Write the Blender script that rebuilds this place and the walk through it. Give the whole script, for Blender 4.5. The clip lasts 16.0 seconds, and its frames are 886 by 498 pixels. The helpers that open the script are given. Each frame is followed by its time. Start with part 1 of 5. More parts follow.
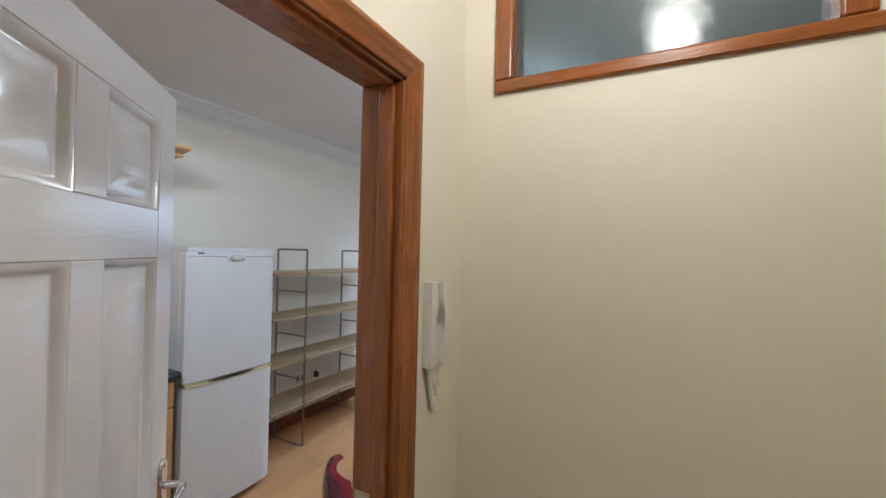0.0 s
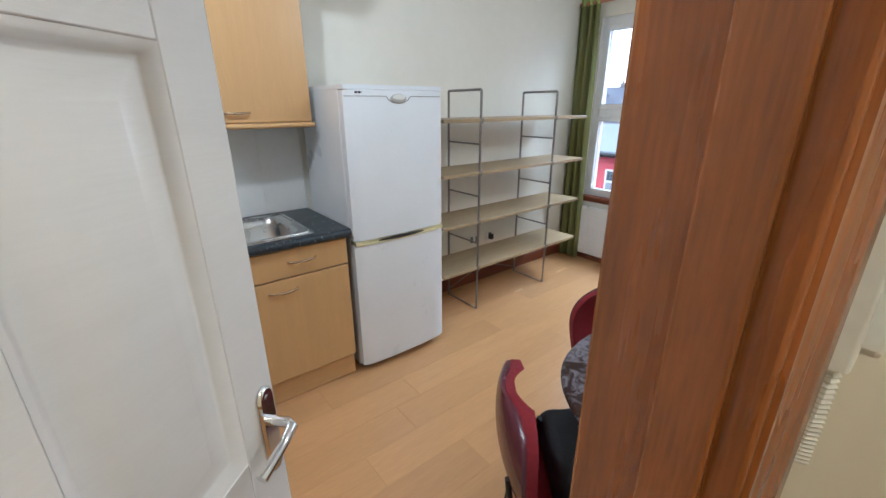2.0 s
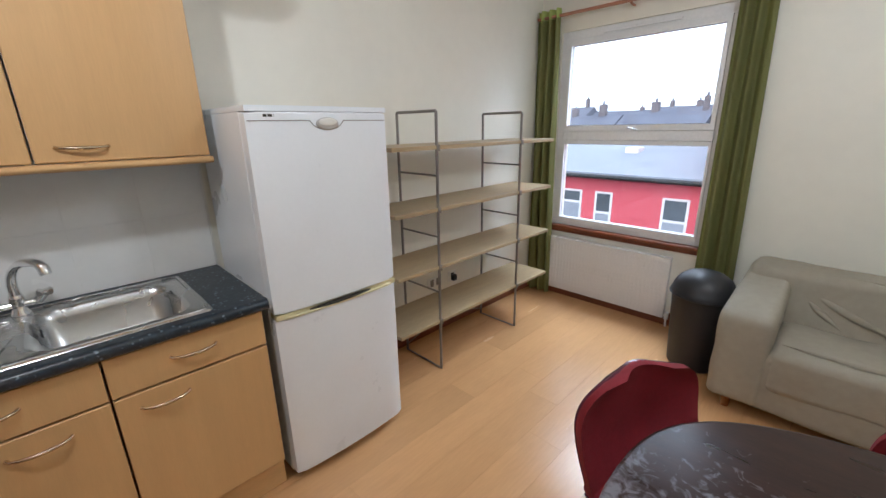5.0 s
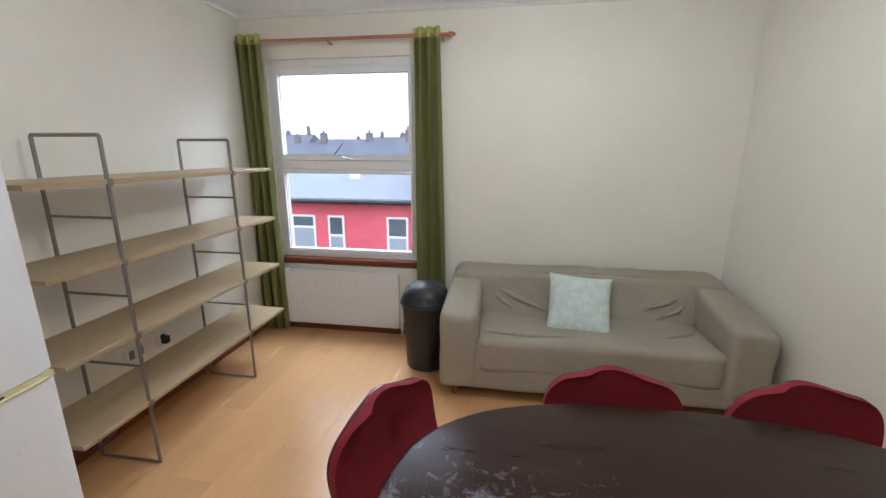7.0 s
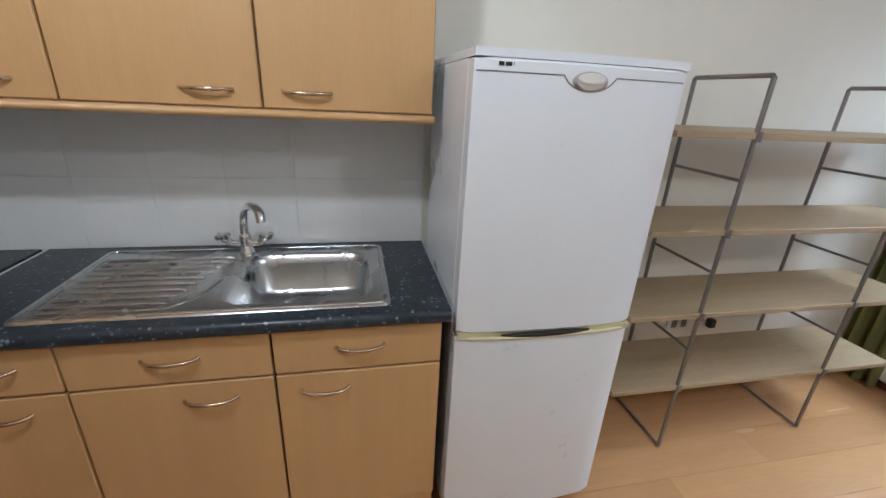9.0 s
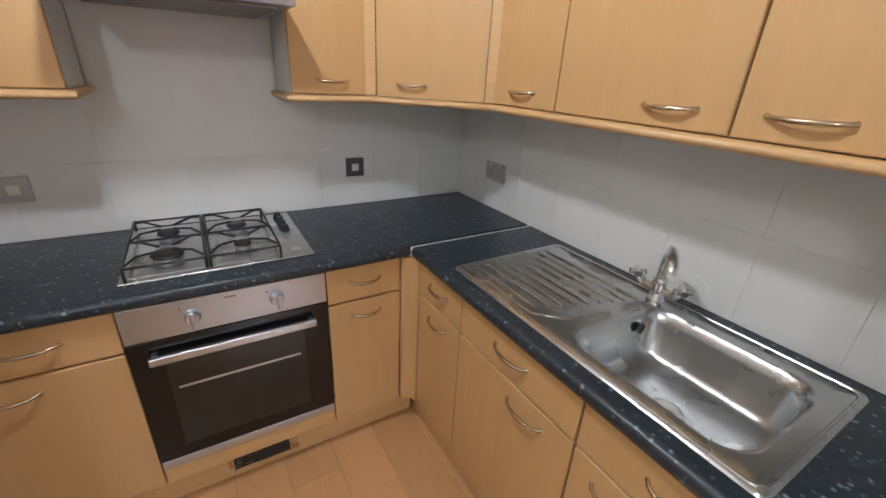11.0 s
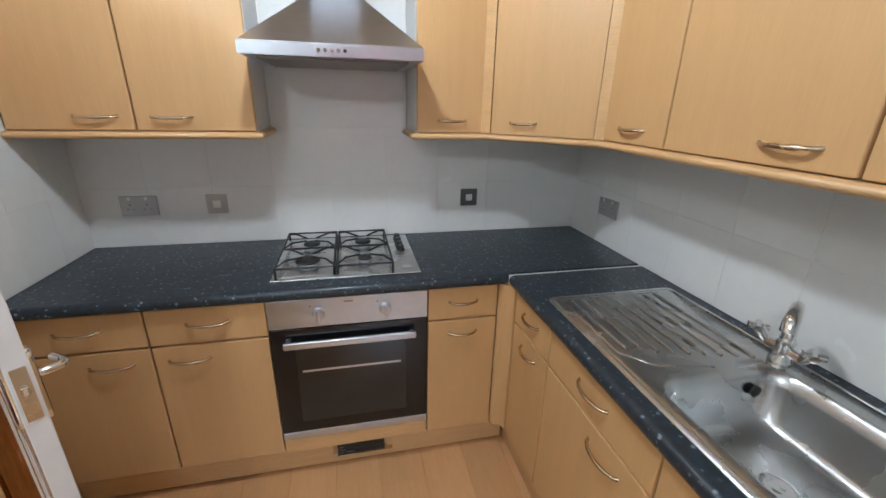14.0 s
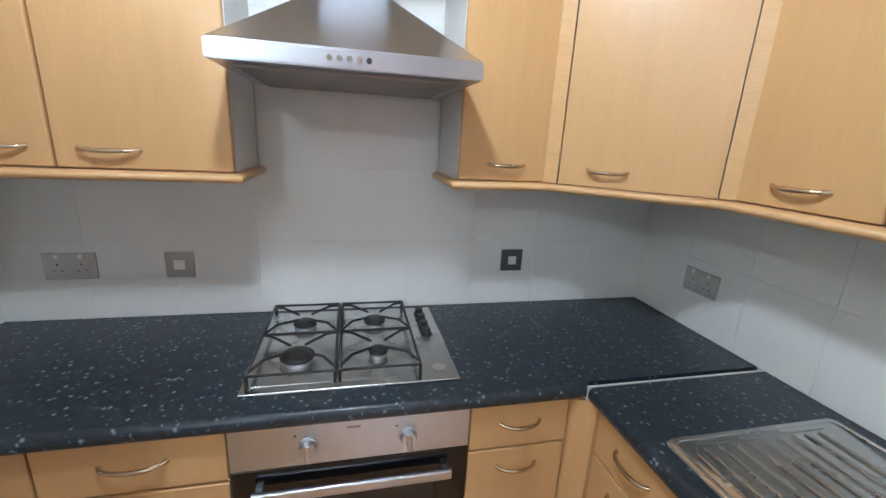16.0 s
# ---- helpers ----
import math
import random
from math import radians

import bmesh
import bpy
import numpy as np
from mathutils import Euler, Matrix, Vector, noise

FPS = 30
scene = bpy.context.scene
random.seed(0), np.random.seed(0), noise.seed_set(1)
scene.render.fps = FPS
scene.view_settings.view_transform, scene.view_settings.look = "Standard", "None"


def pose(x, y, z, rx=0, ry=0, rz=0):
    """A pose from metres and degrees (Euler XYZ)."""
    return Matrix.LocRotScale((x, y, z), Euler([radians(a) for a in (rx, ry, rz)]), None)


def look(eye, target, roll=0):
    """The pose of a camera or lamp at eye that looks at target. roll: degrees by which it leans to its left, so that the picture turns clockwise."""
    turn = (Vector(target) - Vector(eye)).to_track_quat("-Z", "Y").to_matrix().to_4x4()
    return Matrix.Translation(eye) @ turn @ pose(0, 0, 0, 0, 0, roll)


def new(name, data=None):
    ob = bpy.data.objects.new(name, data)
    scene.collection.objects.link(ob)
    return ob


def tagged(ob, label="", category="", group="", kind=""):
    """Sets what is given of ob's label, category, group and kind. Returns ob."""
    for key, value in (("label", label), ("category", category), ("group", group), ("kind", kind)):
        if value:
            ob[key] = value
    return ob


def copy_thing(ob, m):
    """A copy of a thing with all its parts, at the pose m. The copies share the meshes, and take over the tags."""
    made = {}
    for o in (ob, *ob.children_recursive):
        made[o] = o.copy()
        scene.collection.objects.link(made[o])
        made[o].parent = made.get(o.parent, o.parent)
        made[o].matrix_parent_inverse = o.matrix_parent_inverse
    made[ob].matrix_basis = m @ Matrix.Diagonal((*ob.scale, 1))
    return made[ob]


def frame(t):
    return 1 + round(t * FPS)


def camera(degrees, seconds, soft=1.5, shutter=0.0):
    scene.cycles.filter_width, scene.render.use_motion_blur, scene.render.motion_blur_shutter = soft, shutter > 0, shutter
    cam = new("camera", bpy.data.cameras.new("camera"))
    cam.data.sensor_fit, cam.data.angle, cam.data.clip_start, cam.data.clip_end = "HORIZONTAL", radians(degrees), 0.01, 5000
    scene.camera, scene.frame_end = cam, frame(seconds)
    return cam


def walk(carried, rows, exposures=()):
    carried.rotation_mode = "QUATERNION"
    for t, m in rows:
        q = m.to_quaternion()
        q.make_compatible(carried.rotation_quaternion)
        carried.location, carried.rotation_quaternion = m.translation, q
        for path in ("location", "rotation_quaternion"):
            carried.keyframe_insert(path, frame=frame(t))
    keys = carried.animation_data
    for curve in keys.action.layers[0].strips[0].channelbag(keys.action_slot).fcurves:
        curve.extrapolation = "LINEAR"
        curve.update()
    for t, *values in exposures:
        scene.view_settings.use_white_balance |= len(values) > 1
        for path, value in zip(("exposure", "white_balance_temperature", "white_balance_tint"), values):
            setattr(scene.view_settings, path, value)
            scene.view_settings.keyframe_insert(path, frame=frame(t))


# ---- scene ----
cam = camera(95.2, 16.0)
PATH = [
    (0, (0.619, -2.945, 1.607), (2.393, -2.022, 1.630), 1.3),
    (0.5, (0.689, -2.842, 1.572), (2.281, -1.655, 1.330), 0.6),
    (1, (0.811, -2.741, 1.548), (2.195, -1.390, 1.035), 0.6),
    (1.5, (0.990, -2.609, 1.525), (2.196, -1.144, 0.894), 0.3),
    (2, (1.086, -2.490, 1.515), (2.257, -1.013, 0.846), -0.3),
    (2.5, (1.179, -2.346, 1.524), (2.45, -0.947, 0.87), -1.2),
    (3, (1.264, -2.263, 1.529), (2.594, -0.912, 0.893), -1.5),
    (3.5, (1.33, -2.227, 1.527), (2.581, -0.788, 0.926), -1.6),
    (6, (1.511, -2.046, 1.535), (3.14, -0.993, 1.047), 0.5),
    (6.5, (1.543, -2.089, 1.564), (3.405, -1.533, 1.092), 0.1),
    (7, (1.55, -2.102, 1.552), (3.471, -1.807, 1.081), 0.2),
    (7.5, (1.606, -2.081, 1.545), (3.482, -1.598, 1.05), 0.9),
    (8, (1.679, -1.952, 1.548), (3.288, -0.9, 0.995), 1.4),
    (8.5, (1.707, -1.789, 1.522), (2.764, -0.216, 0.884), 2.0),
    (9, (1.705, -1.617, 1.503), (2.113, 0.205, 0.787), 3.0),
    (9.5, (1.747, -1.482, 1.513), (1.513, 0.321, 0.681), 4.3),
    (10, (1.829, -1.411, 1.518), (1.08, 0.212, 0.62), 5.1),
    (12.5, (1.916, -1.103, 1.571), (-0.048, -1.07, 1.195), 1.4),
    (13, (1.938, -1.101, 1.584), (-0.047, -1.035, 1.353), 1.1),
    (13.5, (1.969, -1.141, 1.589), (0.03, -0.887, 1.171), 1.1),
    (14, (2.003, -1.209, 1.556), (0.171, -0.785, 0.876), 1.3),
    (14.5, (2.021, -1.255, 1.526), (0.267, -0.772, 0.696), 2.0),
    (15, (1.941, -1.294, 1.537), (0.15, -0.901, 0.738), 2.6),
    (15.5, (1.716, -1.27, 1.541), (-0.148, -1.019, 0.863), 2.9),
    (16, (1.476, -1.247, 1.55), (-0.404, -0.806, 1.03), 3.0),
]
EXPOSURES = [(0.0, -0.42, 5150, 9), (0.6, -0.22, 5150, 8), (1.5, 0.02, 5150, 6), (2.2, 0.08, 5200, 5), (3.0, 0.02, 5400, 7), (6.5, -0.06, 5600, 9), (8.0, -0.06, 5500, 9), (8.6, -0.20, 5350, 9), (9.4, 0.02, 5500, 9), (10.0, 0.16, 5700, 10), (12.5, 0.0, 5600, 8), (13.0, -0.07, 5550, 7), (14.0, 0.22, 5350, 6), (16.0, 0.35, 5200, 5)]
walk(cam, [(t, look(eye, target, roll)) for t, eye, target, roll in PATH], EXPOSURES)

# ---- world and light ----
world = bpy.data.worlds.new("world")
scene.world = world
world.use_nodes = True
wn, wl = world.node_tree.nodes, world.node_tree.links
sky = wn.new("ShaderNodeTexSky")
sky.sky_type, sky.sun_disc = "NISHITA", False
sky.sun_elevation, sky.sun_rotation = radians(38), radians(250)
sky.air_density, sky.dust_density, sky.ozone_density = 1.0, 6.0, 0.6
cloud = wn.new("ShaderNodeMix")
cloud.data_type = "RGBA"
cloud.inputs[0].default_value = 0.75
cloud.inputs[7].default_value = (15.0, 15.6, 16.4, 1)
wl.new(sky.outputs[0], cloud.inputs[6])
wl.new(cloud.outputs[2], wn["Background"].inputs[0])
wn["Background"].inputs[1].default_value = 0.24


def lamp(name, kind, m, energy, color, **more):
    data = bpy.data.lights.new(name, kind)
    data.energy, data.color = energy, color
    for key, value in more.items():
        if key == "size":
            data.size = value
        elif key == "size_y":
            data.shape, data.size_y = "RECTANGLE", value
        elif key == "radius":
            data.shadow_soft_size = value
        elif key == "angle":
            data.angle = value
        elif key == "cone":
            data.spot_size, data.spot_blend = value, 0.1
    ob = new(name, data)
    ob.matrix_basis = m
    return ob


lamp("sun", "SUN", look((0, 0, 30), (22, 10, 0)), 0.9, (1, 0.96, 0.9), angle=radians(20))
lamp("sky_over_window", "AREA", look((5.9, -0.8, 3.05), (4.3, -0.95, 1.0)), 120, (0.84, 0.92, 1.0), size=1.6, size_y=1.2)
lamp("kitchen_lamp", "SPOT", pose(1.12, -1.35, 2.46), 44, (1.0, 0.965, 0.91), radius=0.06, cone=radians(178))
# unseen fill light, added over the dining end to lift walls and splashback
lamp("dining_fill", "POINT", pose(3.0, -2.3, 2.40), 30, (1.0, 0.965, 0.91), radius=0.1)
lamp("hall_lamp", "POINT", pose(1.1, -3.0, 2.45), 19, (1.0, 0.86, 0.64), radius=0.09)

# ---- materials ----


def mat(name, color, rough=0.5, metal=0.0, var=0.1, scale=6.0, stretch=(1, 1, 1), bump=0.0, bump_scale=80.0, coat=0.0, rand=0.0, second=None, low=0.45, high=0.6, fine=0.04):
    """A surface: base colour, broad and fine variation, optional second colour in patches, fine relief."""
    m = bpy.data.materials.new(name)
    m.use_nodes = True
    n, l = m.node_tree.nodes, m.node_tree.links
    b = n["Principled BSDF"]
    b.inputs["Metallic"].default_value = metal
    b.inputs["Coat Weight"].default_value = coat
    b.inputs["Coat Roughness"].default_value = 0.08
    tc, mp = n.new("ShaderNodeTexCoord"), n.new("ShaderNodeMapping")
    mp.inputs["Scale"].default_value = stretch
    l.new(tc.outputs["Object"], mp.inputs["Vector"])
    if rand:
        info = n.new("ShaderNodeObjectInfo")
        mul = n.new("ShaderNodeMath")
        mul.operation, mul.inputs[1].default_value = "MULTIPLY", 40.0
        l.new(info.outputs["Random"], mul.inputs[0])
        l.new(mul.outputs[0], mp.inputs["Location"])

    def noisy(s, detail):
        t = n.new("ShaderNodeTexNoise")
        t.inputs["Scale"].default_value, t.inputs["Detail"].default_value = s, detail
        l.new(mp.outputs[0], t.inputs["Vector"])
        return t.outputs["Fac"]

    def bright(col, fac, amount):
        r = n.new("ShaderNodeMapRange")
        r.inputs[1].default_value, r.inputs[2].default_value = 0.25, 0.75
        r.inputs[3].default_value, r.inputs[4].default_value = 1 - amount, 1 + amount
        l.new(fac, r.inputs[0])
        h = n.new("ShaderNodeHueSaturation")
        l.new(r.outputs[0], h.inputs["Value"])
        if col is None:
            h.inputs["Color"].default_value = (*color, 1)
        else:
            l.new(col, h.inputs["Color"])
        return h.outputs[0]

    big = noisy(scale, 4)
    col = bright(None, big, var)
    col = bright(col, noisy(scale * 9, 6), fine)
    if rand:
        col = bright(col, info.outputs["Random"], rand)
    if second:
        t = n.new("ShaderNodeMapRange")
        t.inputs[1].default_value, t.inputs[2].default_value = low, high
        l.new(noisy(scale * 3.1, 5), t.inputs[0])
        mx = n.new("ShaderNodeMix")
        mx.data_type = "RGBA"
        mx.inputs[7].default_value = (*second, 1)
        l.new(t.outputs[0], mx.inputs[0])
        l.new(col, mx.inputs[6])
        col = mx.outputs[2]
    l.new(col, b.inputs["Base Color"])
    rr = n.new("ShaderNodeMapRange")
    rr.inputs[3].default_value, rr.inputs[4].default_value = max(rough - 0.08, 0.02), min(rough + 0.08, 1)
    l.new(big, rr.inputs[0])
    l.new(rr.outputs[0], b.inputs["Roughness"])
    if bump:
        bp = n.new("ShaderNodeBump")
        bp.inputs["Strength"].default_value, bp.inputs["Distance"].default_value = bump, 0.01
        l.new(noisy(bump_scale, 4), bp.inputs["Height"])
        l.new(bp.outputs[0], b.inputs["Normal"])
    return m


CREAM = mat("cream_wall_paint", (0.82, 0.795, 0.70), 0.62, var=0.03, scale=1.5, bump=0.06, bump_scale=60, fine=0.015)
HALLP = mat("hall_wall_paint", (0.82, 0.765, 0.645), 0.6, var=0.03, scale=1.5, bump=0.05, bump_scale=60, fine=0.015)
WHITEC = mat("ceiling_paint", (0.80, 0.80, 0.79), 0.75, var=0.03, scale=2, bump=0.1)
GLOSSW = mat("white_gloss_paint", (0.80, 0.79, 0.78), 0.13, var=0.02, scale=4, stretch=(0.6, 0.6, 6), bump=0.05, bump_scale=25, coat=0.3, fine=0.01)
VARN = mat("varnished_dark_wood", (0.28, 0.088, 0.016), 0.26, var=0.3, scale=5, stretch=(7, 7, 0.6), bump=0.06, bump_scale=40, coat=0.35, fine=0.18)
VARNX = mat("varnished_dark_wood_level", (0.28, 0.088, 0.016), 0.26, var=0.3, scale=5, stretch=(0.6, 0.6, 7), bump=0.06, bump_scale=40, coat=0.35, fine=0.18)
BEECH = mat("beech_veneer", (0.60, 0.375, 0.165), 0.34, var=0.04, scale=5, stretch=(6, 6, 0.5), bump=0.02, bump_scale=90, fine=0.03)
BEECHX = mat("beech_trim", (0.63, 0.40, 0.18), 0.36, var=0.07, scale=5, stretch=(0.7, 0.7, 6), bump=0.03, bump_scale=90, fine=0.07)
# cabinet bodies coloured dark for the shade in the gaps between fronts
GAPSHADE = mat("shaded_gap_brown", (0.20, 0.11, 0.045), 0.6, var=0.1)
CARC = mat("pale_carcass", (0.72, 0.71, 0.68), 0.4, var=0.03)
DARKGAP = mat("dark_recess", (0.02, 0.016, 0.012), 0.8, var=0.2)
TILE = mat("white_glazed_tile", (0.76, 0.76, 0.74), 0.24, var=0.03, scale=4, bump=0.015, bump_scale=10, rand=0.006, fine=0.015)
GROUT = mat("grout", (0.74, 0.735, 0.715), 0.8, var=0.1)
STEEL = mat("brushed_steel", (0.58, 0.61, 0.66), 0.33, 1.0, var=0.02, scale=3, bump=0.01, fine=0.03)
SINKM = mat("sink_steel", (0.56, 0.57, 0.57), 0.27, 1.0, var=0.03, scale=6, bump=0.004, bump_scale=50, fine=0.02)
PLATE = mat("satin_steel_plate", (0.54, 0.53, 0.52), 0.35, 0.8, var=0.04)
DARKPLATE = mat("dark_bronze_plate", (0.16, 0.155, 0.155), 0.35, 0.7, var=0.05)
CHROME = mat("chrome", (0.78, 0.78, 0.78), 0.08, 1.0, var=0.03)
NICKEL = mat("satin_nickel", (0.60, 0.50, 0.36), 0.26, 1.0, var=0.05)
GREYTUBE = mat("grey_metal_tube", (0.26, 0.24, 0.22), 0.4, 0.7, var=0.1)
BLACKG = mat("black_oven_glass", (0.006, 0.006, 0.007), 0.06, var=0.1)
OVENIN = mat("oven_window_glass", (0.025, 0.024, 0.022), 0.1, var=0.3, scale=4)
IRON = mat("black_cast_iron", (0.02, 0.02, 0.02), 0.45, var=0.3, bump=0.1)
FRIDGE = mat("white_appliance_enamel", (0.83, 0.86, 0.89), 0.3, var=0.015, bump=0.03, bump_scale=120, fine=0.01)
YELLOWED = mat("yellowed_door_seal", (0.66, 0.60, 0.36), 0.5, var=0.2)
OAK = mat("pale_oak_board", (0.42, 0.315, 0.18), 0.45, var=0.10, scale=4, stretch=(0.6, 6, 6), fine=0.10)
BLACKP = mat("black_plastic", (0.018, 0.018, 0.020), 0.42, var=0.15, bump=0.05)
WHITEP = mat("white_plastic", (0.78, 0.77, 0.72), 0.3, var=0.02)
UPVC = mat("white_window_plastic", (0.80, 0.80, 0.80), 0.3, var=0.02)
REDF = mat("red_upholstery", (0.21, 0.009, 0.017), 0.85, var=0.14, scale=8, bump=0.3, bump_scale=400, fine=0.1)
PLUM = mat("plum_plastic_shell", (0.10, 0.022, 0.038), 0.25, var=0.1)
SOFAF = mat("taupe_cotton_cover", (0.35, 0.315, 0.25), 0.9, var=0.07, scale=3, bump=0.25, bump_scale=260, fine=0.05)
CUSHF = mat("pale_aqua_cotton", (0.56, 0.65, 0.62), 0.9, var=0.05, scale=9, bump=0.2, bump_scale=200, second=(0.66, 0.73, 0.70))
GREENF = mat("olive_green_curtain", (0.225, 0.225, 0.08), 0.85, var=0.25, scale=3, stretch=(5, 5, 0.25), bump=0.2, bump_scale=200, fine=0.1)
LIMEF = mat("lime_curtain_heading", (0.42, 0.50, 0.14), 0.8, var=0.1, scale=8)
SKIRT = mat("red_brown_skirting", (0.20, 0.055, 0.022), 0.35, var=0.2, scale=4)
REDP = mat("red_vinyl", (0.60, 0.012, 0.016), 0.4, var=0.08, scale=10, bump=0.1, bump_scale=30)
POLE = mat("pink_brown_wood", (0.42, 0.19, 0.11), 0.4, var=0.1)
BAGF = mat("black_nylon", (0.010, 0.010, 0.012), 0.6, var=0.2, bump=0.2, bump_scale=150)
LAM = mat("beech_laminate", (0.60, 0.338, 0.15), 0.24, var=0.05, scale=2.5, stretch=(0.5, 4, 4), bump=0.01, bump_scale=60, rand=0.05, fine=0.045)
BRICKR = mat("red_painted_render", (0.62, 0.12, 0.15), 0.8, var=0.06, scale=0.6)
SLATE = mat("grey_roof_felt", (0.30, 0.33, 0.38), 0.9, var=0.1, scale=0.5)
FARROOF = mat("far_slate", (0.15, 0.16, 0.20), 0.8, var=0.2, scale=0.3)
FARWALL = mat("far_brick", (0.19, 0.17, 0.18), 0.9, var=0.2, scale=0.3)
TARMAC = mat("asphalt", (0.06, 0.06, 0.06), 0.9, var=0.2, scale=0.5)
DARKW = mat("dark_window", (0.10, 0.12, 0.14), 0.1, var=0.3, scale=0.7)
ALU = mat("pale_aluminium", (0.80, 0.80, 0.78), 0.45, 0.4, var=0.05)
GLOBE = mat("frosted_glass_shade", (0.85, 0.83, 0.78), 0.5, var=0.01)

for m_ in (SLATE, FARROOF, FARWALL, BRICKR, TARMAC):
    m_.node_tree.nodes["Principled BSDF"].inputs["Specular IOR Level"].default_value = 0.08

# worktop: navy laminate with pale flecks
WTOP = mat("navy_flecked_laminate", (0.019, 0.027, 0.037), 0.33, var=0.12, scale=14, second=(0.034, 0.050, 0.066), low=0.45, high=0.72, fine=0.10)
n_, l_ = WTOP.node_tree.nodes, WTOP.node_tree.links
vor = n_.new("ShaderNodeTexVoronoi")
vor.inputs["Scale"].default_value = 58
fleck = n_.new("ShaderNodeMapRange")
fleck.inputs[1].default_value, fleck.inputs[2].default_value = 0.36, 0.14
pick = n_.new("ShaderNodeTexNoise")
pick.inputs["Scale"].default_value = 45
pk = n_.new("ShaderNodeMapRange")
pk.inputs[1].default_value, pk.inputs[2].default_value = 0.48, 0.58
both = n_.new("ShaderNodeMath")
both.operation = "MULTIPLY"
tco = n_.new("ShaderNodeTexCoord")
for t_ in (vor, pick):
    l_.new(tco.outputs["Object"], t_.inputs["Vector"])
l_.new(vor.outputs["Distance"], fleck.inputs[0])
l_.new(pick.outputs["Fac"], pk.inputs[0])
l_.new(fleck.outputs[0], both.inputs[0])
l_.new(pk.outputs[0], both.inputs[1])
mx_ = n_.new("ShaderNodeMix")
mx_.data_type = "RGBA"
mx_.inputs[7].default_value = (0.24, 0.31, 0.36, 1)
b_ = n_["Principled BSDF"]
l_.new(b_.inputs["Base Color"].links[0].from_socket, mx_.inputs[6])
l_.new(both.outputs[0], mx_.inputs[0])
l_.new(mx_.outputs[2], b_.inputs["Base Color"])

# table top: dark varnish, worn milky at one end
TABLE = mat("worn_dark_table_varnish", (0.030, 0.013, 0.009), 0.30, var=0.3, scale=5, stretch=(4, 0.7, 1), fine=0.2)
n_, l_ = TABLE.node_tree.nodes, TABLE.node_tree.links
n_["Principled BSDF"].inputs["Specular IOR Level"].default_value = 0.22
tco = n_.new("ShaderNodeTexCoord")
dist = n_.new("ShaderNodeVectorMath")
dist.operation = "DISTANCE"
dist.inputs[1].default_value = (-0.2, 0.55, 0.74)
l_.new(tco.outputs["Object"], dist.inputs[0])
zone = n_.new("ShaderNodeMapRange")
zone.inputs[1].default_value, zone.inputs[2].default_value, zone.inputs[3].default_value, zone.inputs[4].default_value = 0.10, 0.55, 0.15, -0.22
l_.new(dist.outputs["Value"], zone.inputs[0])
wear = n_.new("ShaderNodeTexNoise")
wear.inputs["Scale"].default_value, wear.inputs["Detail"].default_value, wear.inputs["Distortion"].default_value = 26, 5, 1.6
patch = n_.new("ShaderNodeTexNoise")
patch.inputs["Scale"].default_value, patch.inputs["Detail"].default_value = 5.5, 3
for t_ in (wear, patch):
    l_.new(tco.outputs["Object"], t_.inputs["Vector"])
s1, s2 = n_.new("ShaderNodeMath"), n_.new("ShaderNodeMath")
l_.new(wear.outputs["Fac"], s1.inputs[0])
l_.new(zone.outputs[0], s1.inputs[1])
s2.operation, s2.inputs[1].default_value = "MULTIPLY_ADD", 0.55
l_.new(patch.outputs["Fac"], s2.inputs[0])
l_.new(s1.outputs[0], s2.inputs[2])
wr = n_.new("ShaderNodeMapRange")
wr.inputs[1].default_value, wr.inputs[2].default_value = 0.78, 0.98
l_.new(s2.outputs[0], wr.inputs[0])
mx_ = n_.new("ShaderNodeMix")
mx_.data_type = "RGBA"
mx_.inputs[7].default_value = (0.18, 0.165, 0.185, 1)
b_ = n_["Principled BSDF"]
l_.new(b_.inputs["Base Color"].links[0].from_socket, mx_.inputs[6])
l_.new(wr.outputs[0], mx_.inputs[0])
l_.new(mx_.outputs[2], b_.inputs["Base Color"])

GLASS = bpy.data.materials.new("clear_glass")
GLASS.use_nodes = True
b_ = GLASS.node_tree.nodes["Principled BSDF"]
b_.inputs["Transmission Weight"].default_value, b_.inputs["Roughness"].default_value, b_.inputs["IOR"].default_value = 1.0, 0.0, 1.45
# the curtain cloth lets some daylight through
n_, l_ = GREENF.node_tree.nodes, GREENF.node_tree.links
tl_, ms_ = n_.new("ShaderNodeBsdfTranslucent"), n_.new("ShaderNodeMixShader")
tl_.inputs[0].default_value = (0.40, 0.46, 0.10, 1)
ms_.inputs[0].default_value = 0.25
l_.new(n_["Principled BSDF"].outputs[0], ms_.inputs[1])
l_.new(tl_.outputs[0], ms_.inputs[2])
l_.new(ms_.outputs[0], n_["Material Output"].inputs[0])

RIPPLE = mat("rippled_obscure_glass", (0.17, 0.21, 0.22), 0.12, var=0.02, bump=0.12, bump_scale=22, stretch=(1, 1, 5))
RIPPLE.node_tree.nodes["Principled BSDF"].inputs["Transmission Weight"].default_value = 0.55

# ---- building helpers ----


def box(bm, x0, x1, y0, y1, z0, z1, bevel=0.0, seg=2):
    r = bmesh.ops.create_cube(bm, size=1)
    for v in r["verts"]:
        v.co = ((x0 + x1) / 2 + v.co.x * (x1 - x0), (y0 + y1) / 2 + v.co.y * (y1 - y0), (z0 + z1) / 2 + v.co.z * (z1 - z0))
    if bevel:
        edges = list({e for v in r["verts"] for e in v.link_edges})
        bmesh.ops.bevel(bm, geom=edges, offset=bevel, segments=seg, affect="EDGES", profile=0.5)
    return bm


